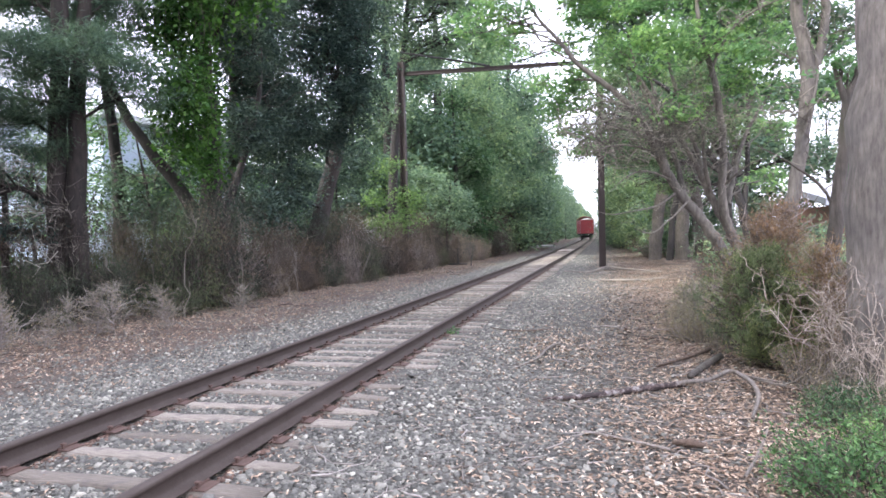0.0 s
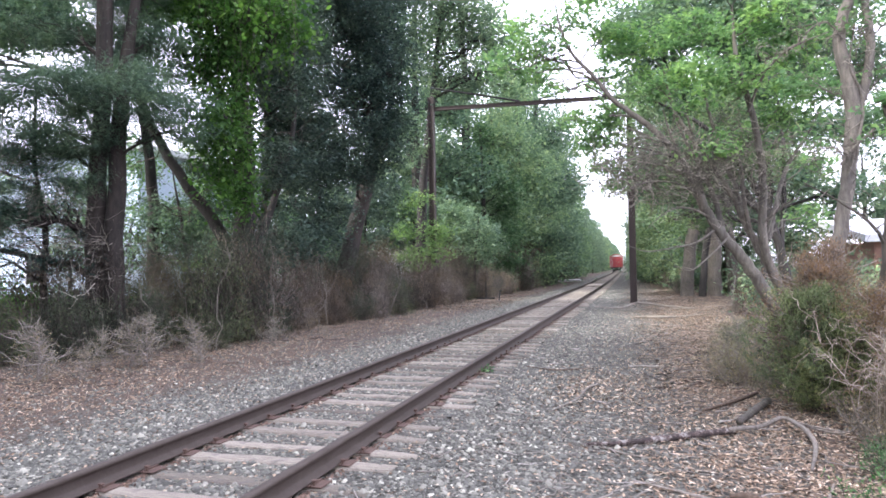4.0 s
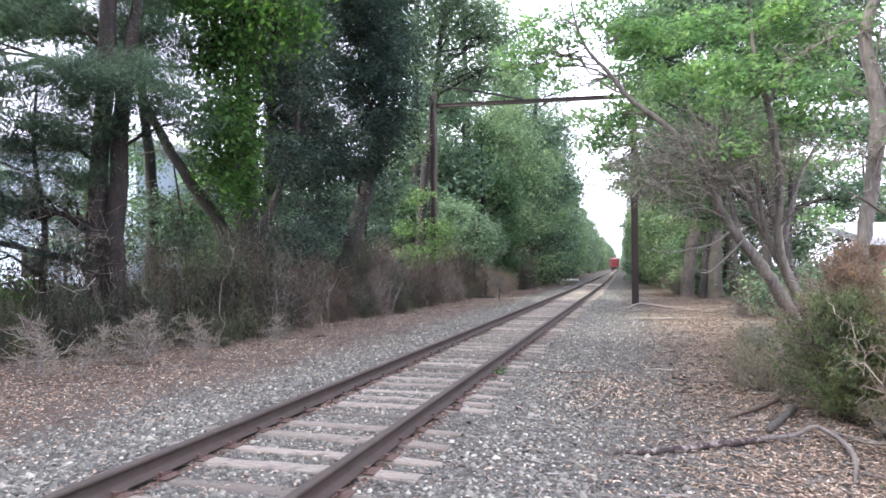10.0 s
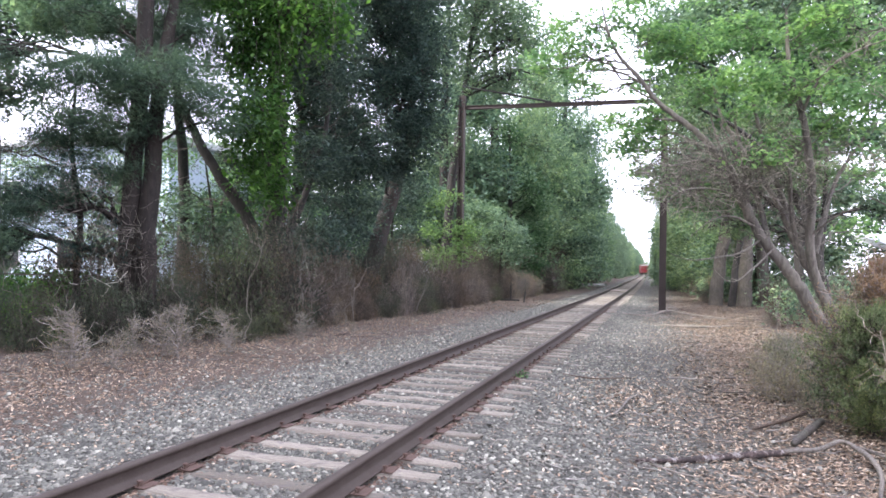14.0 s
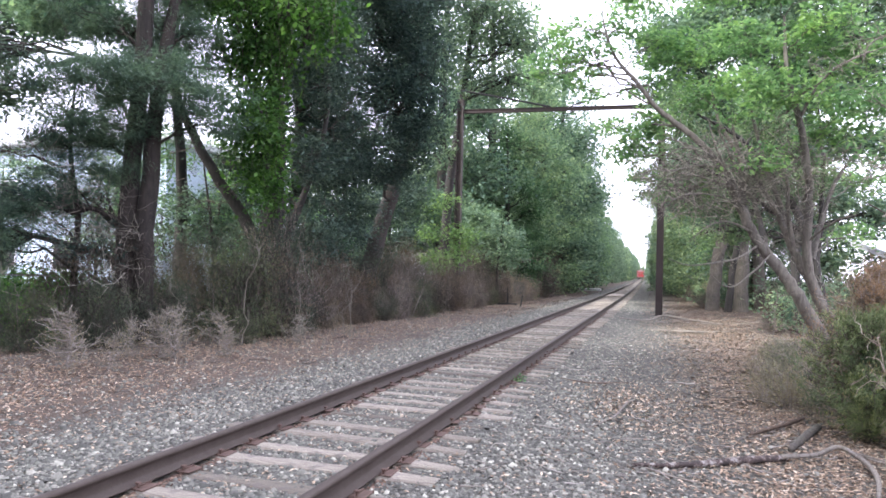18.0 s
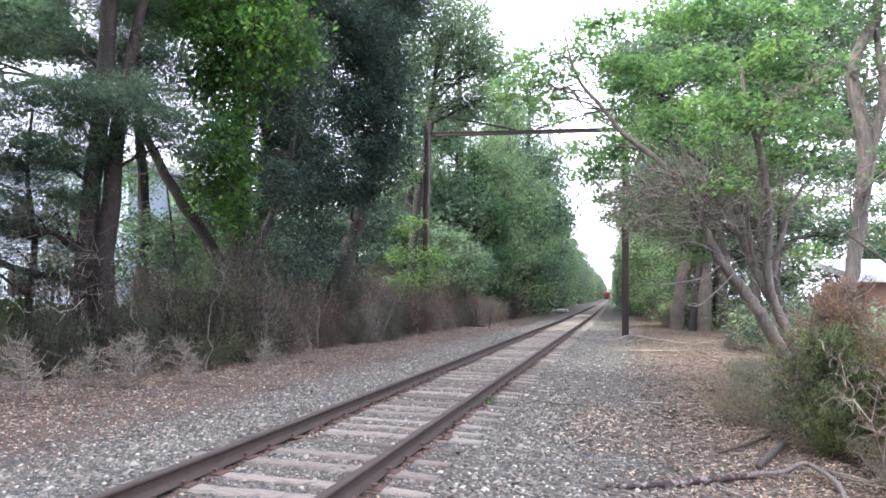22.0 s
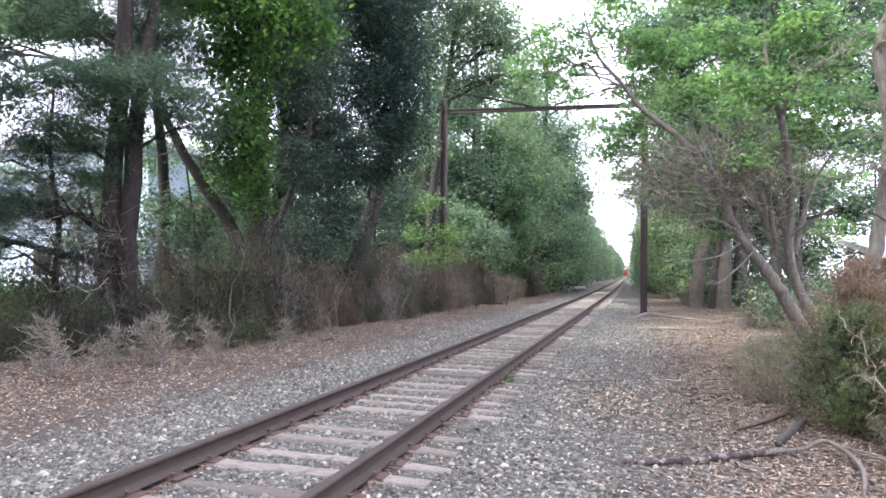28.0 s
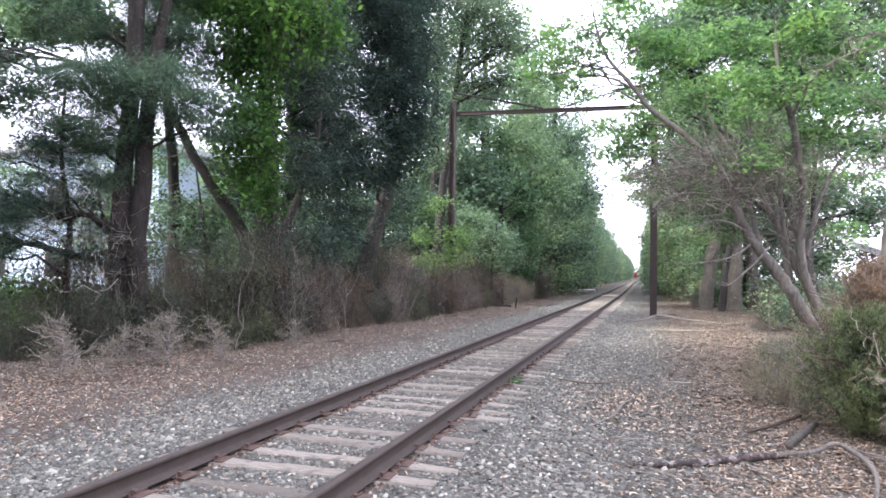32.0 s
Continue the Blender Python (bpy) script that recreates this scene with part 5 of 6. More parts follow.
def mound_shrub(seed, twig_mat, leaf, leaves, name, label):
    """A dying, rounded shrub two metres tall: a haze of fine upright sprays in lumps over thin stems."""
    rng = np.random.default_rng(seed)
    ob = thing(name, Matrix(), label, "shrub")
    lumps = []
    for _ in range(22):
        a, q = rng.uniform(0, 2 * np.pi), np.sqrt(rng.uniform(0, 1))
        lumps.append((math.cos(a) * q * 0.72, math.sin(a) * q * 0.72, rng.uniform(0.3, 1.95) * (1 - 0.38 * q * q)))
    lumps = np.array(lumps)
    paths = []
    for c in lumps:
        for _ in range(4):
            tip = c + rng.normal(0, 0.17, 3) + (0, 0, 0.2)
            foot = np.array([rng.normal(0, 0.16), rng.normal(0, 0.16), -0.04])
            p = curve_path(rng, foot, tip, 0.05, 0.18, 6)
            r = rng.uniform(0.004, 0.009)
            paths.append((p, np.linspace(r, 0.002, 6)))
            for _ in range(2):
                j = rng.integers(2, 6)
                paths.append((curve_path(rng, p[j], p[j] + rng.normal(0, 0.14, 3) + (0, 0, 0.12), 0, 0.2, 4), np.linspace(r * 0.5, 0.0016, 4)))
    V, F = tubes(paths, 3)
    tagged(piece("twigwork", mesh_of("twigwork", V, F, twig_mat, True), ob), kind="stuff")
    c = lumps[rng.integers(0, len(lumps), leaves)] + rng.normal(0, 1, (leaves, 3)) * (0.17, 0.17, 0.2)
    c = np.concatenate([c, rng.normal(0, 1, (leaves // 3, 3)) * (0.4, 0.4, 0.25) + (0, 0, 0.35)])
    c[:, 2] = np.abs(c[:, 2]) + 0.03
    V, F = leaf_quads(rng, c, 0.085, 0.13, -1.1, 0.75)
    tagged(piece("foliage", mesh_of("foliage", V, F, leaf), ob), kind="stuff")
    return ob


def brush():
    rng = np.random.default_rng(21)
    brown = [mound_shrub(210 + k, TWIG_BROWN, LEAF_WITHERED, 5200, "dead_brush", "rounded brown withered shrub on the bank") for k in range(3)]
    dark = [mound_shrub(220 + k, TWIG_BROWN, LEAF_DUSK, 5200, "dark_shrub", "dusky green evergreen shrub in the brush") for k in range(2)]
    grey = [mound_shrub(230 + k, TWIG_MAUVE, LEAF_MAUVE, 5200, "grey_brush", "soft grey-brown withered shrub on the bank") for k in range(2)]
    straw = [mound_shrub(240 + k, TWIG_MAUVE, LEAF_HUSK, 5200, "straw_shrub", "pale straw-coloured dried-up shrub on the bank") for k in range(2)]
    pale = [cone_shrub(rng, 0.95, 0.55, TWIG_PALE, 1300, LEAF_STRAW, 0.034, "dead_seedling", "pale grey dried-up cedar seedling at the gravel's edge", 60) for k in range(3)]
    used = set()

    def put(pool, x, y, s):
        v = pool[rng.integers(len(pool))]
        m = place(v, x, y, rng.uniform(0, 360), s)
        if v.name in used:
            copy_thing(v, m)
        else:
            used.add(v.name)
            v.matrix_basis = m

    y = 9.8
    while y < 100:
        near = -5.9 - 0.9 * math.exp(-(y - 9) / 3) + 0.5 * min(1, max(0, (y - 20) / 15))
        for k, dx in enumerate((0.0, -1.1, -2.3) if y < 40 else (0.0, -1.6)):
            if y < 10.8 and dx == 0:
                continue
            q = rng.random()
            if y < 24:
                pool = dark if q < 0.36 else brown if q < 0.72 else grey
            elif y < 35:
                pool = brown if q < 0.6 else grey if q < 0.88 else dark
            elif y < 44:
                pool = straw if q < 0.7 else grey
            elif y < 58:
                pool = grey if q < 0.7 else brown
            else:
                pool = brown if q < 0.6 else dark if q < 0.8 else grey
            size = rng.uniform(0.4, 0.85) if k == 0 else rng.uniform(0.55, 1.35)
            put(pool, near + dx + float(xt(y)) + rng.normal(0, 0.3), y + rng.normal(0, 0.3), size * (1.0 if y < 34 else 1.1 if y < 44 else 1.35 if y < 58 else 1.6))
        y += 0.9 if y < 30 else 1.4
    for x, y, s in [(-8.2, 8.6, 0.5), (-9.4, 8.9, 0.55), (-7.4, 9.7, 0.55)]:
        put(dark, x, y, s)
    for x, y, s in [(-5.85, 7.4, 1.0), (-5.35, 7.7, 0.62), (-6.1, 9.0, 0.72), (-5.5, 9.0, 0.85), (-5.25, 9.1, 0.95), (-4.75, 9.9, 0.6), (-4.6, 12.4, 0.7), (-8.3, 7.4, 0.7), (-4.5, 14.6, 0.5), (-5.6, 11.0, 0.8), (-7.0, 8.4, 0.6)]:
        put(pale, x, y, s)
    for x, y, s in [(6.6, 24.5, 0.4), (8.6, 26.5, 0.6), (9.8, 29.5, 0.8), (7.6, 30.5, 0.5), (10.4, 33.5, 0.9), (8.4, 34.5, 0.6), (5.6, 41.5, 0.6), (8.2, 42.5, 0.8), (6.4, 46.0, 0.7), (9.6, 47.0, 1.0), (5.4, 51.0, 0.7), (7.4, 53.0, 0.9), (5.2, 58.0, 0.8), (6.6, 63.0, 1.0), (4.8, 69.0, 0.9), (6.0, 76.0, 1.1), (4.9, 84.0, 1.1), (4.6, 93.0, 1.2), (11.5, 26.0, 0.7), (12.0, 37.0, 1.0)]:
        q = rng.random()
        put(straw if q < 0.25 else brown if q < 0.5 else dark if q < 0.75 else grey, x, y, s)
    for x, y, s in [(-4.9, 36, 0.85), (-5.1, 38.5, 1.0), (-4.7, 41, 0.95), (-5.4, 40, 1.1)]:
        put(straw, x, y, s)


def saplings():
    """Thin bare stems standing in the brush."""
    rng = np.random.default_rng(27)
    for x, y in [(-5.6, 11.6), (-5.4, 13.4), (-5.8, 13.8), (-5.3, 15.8), (-6.4, 10.6), (-5.9, 17.6), (-6.8, 12.4), (-5.2, 20.5), (-7.4, 10.4), (-5.0, 25.0), (-9.0, 9.2), (4.9, 11.4), (5.6, 13.2)]:
        ob = thing("bare_sapling", pose(x, y, gz(x, y)), "thin bare pale sapling standing in the brush", "sapling", "bare saplings")
        h = rng.uniform(1.3, 2.3)
        top = np.array([rng.normal(0, 0.25), rng.normal(0, 0.25), h])
        p = curve_path(rng, (0, 0, -0.05), top, 0, 0.14, 8)
        V, F = tubes([(p, np.linspace(0.014, 0.004, 8))], 5)
        piece("stem", mesh_of("stem", V, F, TWIG_GREY, True), ob)
        for _ in range(6):
            j = rng.integers(2, 8)
            e = p[j] + rng.normal(0, 0.22, 3) + (0, 0, 0.25)
            V, F = tubes([(curve_path(rng, p[j], e, 0, 0.2, 5), np.linspace(0.007, 0.002, 5))], 4)
            piece("twig", mesh_of("twig", V, F, TWIG_GREY, True), ob)


def dead_bush(rng):
    """Arching bare branches from one foot, each with curved side twigs."""
    ob = thing("dead_bush", Matrix(), "tangle of bare pale dead branches", "bush")
    for _ in range(13):
        a, reach, h = rng.uniform(0, 2 * np.pi), rng.uniform(0.25, 0.85), rng.uniform(0.6, 1.6)
        foot = np.array([rng.normal(0, 0.16), rng.normal(0, 0.16), -0.03])
        d = np.array([math.cos(a) * reach, math.sin(a) * reach, h])
        p = curve_path(rng, foot, foot + d, 0.12 + 0.1 * rng.random(), 0.16, 9)
        paths = [(p, np.linspace(rng.uniform(0.006, 0.011), 0.0035, 9))]
        for _ in range(6):
            j = rng.integers(2, 9)
            side = rng.normal(0, 0.15, 3) + np.array([d[0], d[1], 0]) * 0.25 + (0, 0, 0.06)
            q = curve_path(rng, p[j], p[j] + side, 0.25, 0.2, 6)
            paths.append((q, np.linspace(0.0055, 0.0028, 6)))
            for _ in range(2):
                i = rng.integers(2, 6)
                paths.append((curve_path(rng, q[i], q[i] + rng.normal(0, 0.06, 3) + side * 0.2, 0.2, 0.2, 4), np.linspace(0.0045, 0.0022, 4)))
        V, F = tubes(paths, 3)
        piece("branch", mesh_of("branch", V, F, TWIG_DEAD, True), ob)
    return ob


def right_shrubs():
    rng = np.random.default_rng(23)
    ob = cone_shrub(rng, 1.5, 0.58, TWIG_BROWN, 30000, LEAF_CEDAR, 0.05, "cedar_bush", "olive green cedar bush with browning sprays", 170, "bush")
    ob.matrix_basis = place(ob, 5.2, 7.95, 0, 0.95)
    copy_thing(ob, place(ob, 5.15, 7.65, 70, 0.55))
    copy_thing(ob, place(ob, 5.55, 7.7, 200, 0.8))
    copy_thing(ob, place(ob, 5.75, 8.5, 130, 0.85))
    ob = cone_shrub(rng, 1.5, 0.5, TWIG_MAUVE, 13000, LEAF_RUST, 0.032, "browning_bush", "reddish brown dying cedar bush", 110, "bush")
    ob.matrix_basis = place(ob, 5.3, 8.45, 0, 1.2)
    for x, y, r, q in [(5.75, 9.2, 200, 1.1), (5.35, 8.2, 320, 0.95), (5.75, 7.2, 80, 0.8), (5.9, 6.5, 30, 0.7)]:
        copy_thing(ob, place(ob, x, y, r, q))
    ob = cone_shrub(rng, 1.0, 0.5, TWIG_GREY, 1900, LEAF_SAGE, 0.04, "thin_cedar", "sparse grey-green cedar seedling with bare twigs", 48, "bush")
    ob.matrix_basis = place(ob, 4.6, 9.5, 0, 0.75)
    for x, y, r, q in [(4.75, 8.5, 60, 0.55), (4.95, 9.0, 130, 0.8), (4.55, 10.2, 200, 1.0), (4.9, 11.2, 20, 1.0), (5.3, 10.4, 90, 1.1)]:
        copy_thing(ob, place(ob, x, y, r, q))
    ob = shrub_variant(rng, 0.9, 0.9, 75, TWIG_PALE, 2600, LEAF_STRAW, 0.038, "dry_grass_clump", "tall dry grass and weeds in a clump", 0.35, 0.25, 0.12)
    ob.matrix_basis = place(ob, 4.75, 9.5, 0, 0.75)
    for x, y, s in [(4.6, 10.0, 0.8), (5.0, 10.8, 0.85), (5.4, 11.8, 1.1), (5.9, 12.6, 1.1), (4.9, 12.6, 0.9), (6.4, 13.8, 1.2), (5.6, 14.6, 1.0), (6.2, 16.2, 1.1), (6.9, 17.6, 1.1), (7.4, 15.2, 1.2), (5.8, 7.0, 0.9), (5.45, 6.1, 0.8), (5.75, 5.3, 0.8), (5.3, 5.2, 0.5), (5.9, 6.3, 1.0), (5.55, 6.9, 0.9), (5.35, 4.6, 0.45)]:
        copy_thing(ob, place(ob, x, y, rng.uniform(0, 360), s))
    ob = shrub_variant(rng, 0.62, 1.1, 150, TWIG_BROWN, 6500, LEAF_JUNIPER, 0.045, "juniper_bush", "low green juniper bush by the path", 0.3, 0.3)
    ob.matrix_basis = place(ob, 5.1, 3.6, 0, 0.9)
    copy_thing(ob, place(ob, 5.75, 4.2, 90, 1.0))
    copy_thing(ob, place(ob, 5.45, 5.3, 200, 0.7))
    ob = dead_bush(rng)
    ob.matrix_basis = place(ob, 5.65, 6.4, 0, 0.9)
    copy_thing(ob, place(ob, 5.7, 5.9, 140, 0.85))
    copy_thing(ob, place(ob, 5.85, 7.0, 250, 1.0))
    copy_thing(ob, place(ob, 5.6, 5.3, 40, 0.65))
    ob = shrub_variant(rng, 1.5, 1.6, 120, TWIG_BROWN, 1500, LEAF_MID, 0.12, "green_bush", "leafy green undergrowth bush", 0.4, 0.5)
    ob.matrix_basis = place(ob, 9.6, 27, 0, 1.2)
    for x, y, s in [(8.2, 24, 0.9), (11, 30, 1.4), (9.5, 33, 1.3), (12.5, 33, 1.4), (9.0, 44, 1.5), (7.6, 47, 1.5), (9.4, 22, 1.0)]:
        copy_thing(ob, place(ob, x, y, rng.uniform(0, 360), s))
    ob = shrub_variant(rng, 1.4, 1.6, 90, TWIG_BROWN, 2600, LEAF_VINE, 0.11, "sunlit_bush", "bright green undergrowth bush behind a low fence", 0.45, 0.55)
    tagged(ob, category="bush")
    ob.matrix_basis = place(ob, -9.9, 9.9, 0, 0.75)
    for x, y, s in [(-10.6, 10.6, 1.0), (-11.8, 10.0, 1.0), (-9.6, 11.6, 1.0), (-12.8, 11.0, 1.25), (-11.0, 12.2, 1.3), (-14, 12.0, 1.4), (-12.2, 13.0, 1.5), (-13.4, 10.2, 1.1), (-10.2, 13.6, 0.9), (-9.8, 16.0, 1.1), (-13, 14.8, 1.4), (-8.9, 9.7, 0.5), (-11.6, 14.0, 1.3), (-14.5, 15.5, 1.5), (-16.0, 14.0, 1.5), (-12.0, 16.6, 1.5), (-17.5, 16.0, 1.6), (-10.6, 18.5, 1.3)]:
        copy_thing(ob, place(ob, x, y, rng.uniform(0, 360), s))


# ---------------------------------------------------------------- steel gantry and columns
def column(parent, x, y, top, lean):
    bm = boxes((-0.15, 0.15, -0.15, -0.132, -0.3, top), (-0.15, 0.15, 0.132, 0.15, -0.3, top), (-0.010, 0.010, -0.132, 0.132, -0.3, top))
    ob = part("column", bm, STEEL_BROWN, parent, "dark brown rusty steel column")
    ob.matrix_basis = pose(x, y, 0, 0, lean, 90)
    return ob


def gantry():
    ob = thing("catenary_gantry", pose(0, 30.2, gz(3.1, 30.2)), "dark brown steel gantry spanning the railway track", "gantry")
    column(ob, 3.10, 0, 10.2, 1.9)
    column(ob, -6.35, 0, 10.2, -0.6)
    part("crossbeam", boxes((-6.6, 3.7, -0.09, 0.09, 9.46, 9.60), (-6.6, 3.7, -0.14, 0.14, 9.60, 9.63), bevel=0.006), STEEL_BROWN, ob).matrix_basis = pose(0, 0, -0.05, 0, 1.1, 0)
    V, F = tubes([([(-6.4, 0, 10.7), (-4.2, 0, 10.2), (-1.95, 0, 9.66)], [0.05, 0.05, 0.05]), ], 6)
    piece("tie_rod", mesh_of("tie_rod", V, F, BLACK_STEEL), ob)
    V, F = tubes([([(3.5, 0, 10.7), (1.2, 0, 10.2), (-1.0, 0, 9.66)], [0.035, 0.035, 0.035]), ], 6)
    piece("tie_rod", mesh_of("tie_rod", V, F, BLACK_STEEL), ob)
    for k, (x, y, top) in enumerate([(2.48, 104, 9.5), (1.85, 165, 9.5), (1.1, 226, 9.5)]):
        c = thing("catenary_column", pose(x, y, gz(x, y)), "dark brown rusty steel column beside the track", "column", "columns along the line")
        column(c, 0, 0, top, 0.4)
        part("base_plate", boxes((-0.28, 0.28, -0.28, 0.28, -0.05, 0.04), bevel=0.01), STEEL_BROWN, c)


def street_lamp():
    ob = thing("street_lamp", pose(-8.4, 120, gz(-8.4, 120)), "tall grey street lamp above distant trees", "street lamp")
    V, F = tubes([([(0, 0, -0.2), (0, 0, 14), (0, 0, 25.6)], [0.16, 0.12, 0.09])], 8)
    piece("pole", mesh_of("pole", V, F, GREY_PAINT, True), ob)
    V, F = tubes([([(0, 0, 25.5), (-0.5, 0, 26.4), (-2.4, 0, 26.8)], [0.08, 0.07, 0.06])], 8)
    piece("arm", mesh_of("arm", V, F, GREY_PAINT, True), ob)
    part("lamp_head", boxes((-3.3, -2.3, -0.18, 0.18, 26.7, 26.95), bevel=0.05), GREY_PAINT, ob)


# ---------------------------------------------------------------- buildings beyond the trees
def buildings():
    ob = thing("pale_blue_building", pose(-33, 34, gz(-33, 34)), "pale blue clapboard building beyond the pine", "building")
    part("wall", boxes((-11, 11, -6, 6, -0.3, 8.2)), SIDING_BLUE, ob)
    part("roof", boxes((-11.5, 11.5, -6.5, 6.5, 8.2, 8.6), bevel=0.05), ROOF_GREY, ob)
    for k in range(5):
        x = -8.5 + k * 4.2
        for z in (1.2, 4.6):
            w = part("window", boxes((x - 0.65, x + 0.65, -6.04, -5.99, z, z + 1.6)), GLASS_DARK, ob)
            part("window_frame", boxes((x - 0.75, x - 0.65, -6.06, -5.99, z - 0.1, z + 1.7), (x + 0.65, x + 0.75, -6.06, -5.99, z - 0.1, z + 1.7), (x - 0.65, x + 0.65, -6.06, -5.99, z + 1.6, z + 1.7), (x - 0.65, x + 0.65, -6.08, -5.99, z - 0.1, z)), SIDING_WHITE, w)
    ob = thing("white_building", pose(-17.5, 42, gz(-17.5, 42)), "low white building half hidden behind brush", "building")
    part("wall", boxes((-6, 6, -3, 3, -0.3, 3.4)), SIDING_WHITE, ob)
    part("roof", boxes((-6.4, 6.4, -3.4, 3.4, 3.4, 3.7), bevel=0.04), ROOF_GREY, ob)
    ob = thing("brown_shed", pose(18.7, 34, gz(18.7, 34)), "low brown shed with a pale sheet-metal roof", "shed")
    part("wall", boxes((-5.6, 5.6, -2.4, 4, -0.3, 2.62)), SIDING_BROWN, ob)
    bm = bmesh.new()
    vs = [bm.verts.new(c) for c in [(-6.1, -3.0, 2.62), (6.1, -3.0, 2.62), (6.1, 4.4, 3.7), (-6.1, 4.4, 3.7), (-6.1, -3.0, 2.92), (6.1, -3.0, 2.92), (6.1, 4.4, 4.0), (-6.1, 4.4, 4.0)]]
    for f in [(0, 3, 2, 1), (4, 5, 6, 7), (0, 1, 5, 4), (1, 2, 6, 5), (2, 3, 7, 6), (3, 0, 4, 7)]:
        bm.faces.new([vs[i] for i in f])
    part("roof", bm, ROOF_GREY, ob)


def wire_fence():
    ob = thing("wire_fence", pose(-9.0, 8.0, gz(-9, 9)), "low dark rail fence behind the pine", "fence")
    for k in range(4):
        x = -10.5 + k * 2.8
        V, F = tubes([([(x, x * 0.1 + 2.2, -0.2), (x, x * 0.1 + 2.2, 1.42)], [0.035, 0.035])], 7)
        piece("post", mesh_of("post", V, F, WOOD_FENCE), ob)
    V, F = tubes([([(-12, 1.0, 1.38), (-5, 1.7, 1.40), (-0.4, 2.1, 1.40)], [0.022] * 3)], 6)
    piece("top_rail", mesh_of("top_rail", V, F, WOOD_FENCE), ob)
    V, F = tubes([([(-12, 1.0, 0.7), (-5, 1.7, 0.72), (-0.4, 2.1, 0.7)], [0.006] * 3)], 4)
    piece("wire", mesh_of("wire", V, F, WOOD_FENCE), ob)


# ---------------------------------------------------------------- fallen wood
def log(name, label, pts, radii, mat, seed, forks=()):
    rng = np.random.default_rng(seed)
    p = np.array(pts, float)
    p[:, 2] += ground_z(p[:, 0], p[:, 1])
    o = p[0].copy()
    k = len(p) * 5
    q = resample(p, k)
    r = np.interp(np.linspace(0, 1, k), np.linspace(0, 1, len(radii)), radii)
    q += rng.normal(0, 0.07, q.shape) * r[:, None]
    q[:, 2] = np.maximum(q[:, 2], ground_z(q[:, 0], q[:, 1]) + r * 0.8)
    ob = thing(name, Matrix.Translation(o), label, "branch")
    r *= 1 + rng.normal(0, 0.03, k)
    q, r = np.concatenate([q[:1], q, q[-1:]]), np.r_[0.002, r, 0.002]
    q[0] -= (q[2] - q[1]) * 0.06
    q[-1] += (q[-2] - q[-3]) * 0.06
    V, F = tubes([(q - o, r)], 8)
    piece("stem", mesh_of("stem", V, F, mat, True), ob)
    for f in forks:
        f = np.array(f, float)
        f[:, 2] += ground_z(f[:, 0], f[:, 1])
        V, F = tubes([(resample(f - o, 10), np.linspace(radii[-1] * 0.9, 0.008, 10))], 7)
        piece("fork", mesh_of("fork", V, F, mat, True), ob)
    return ob


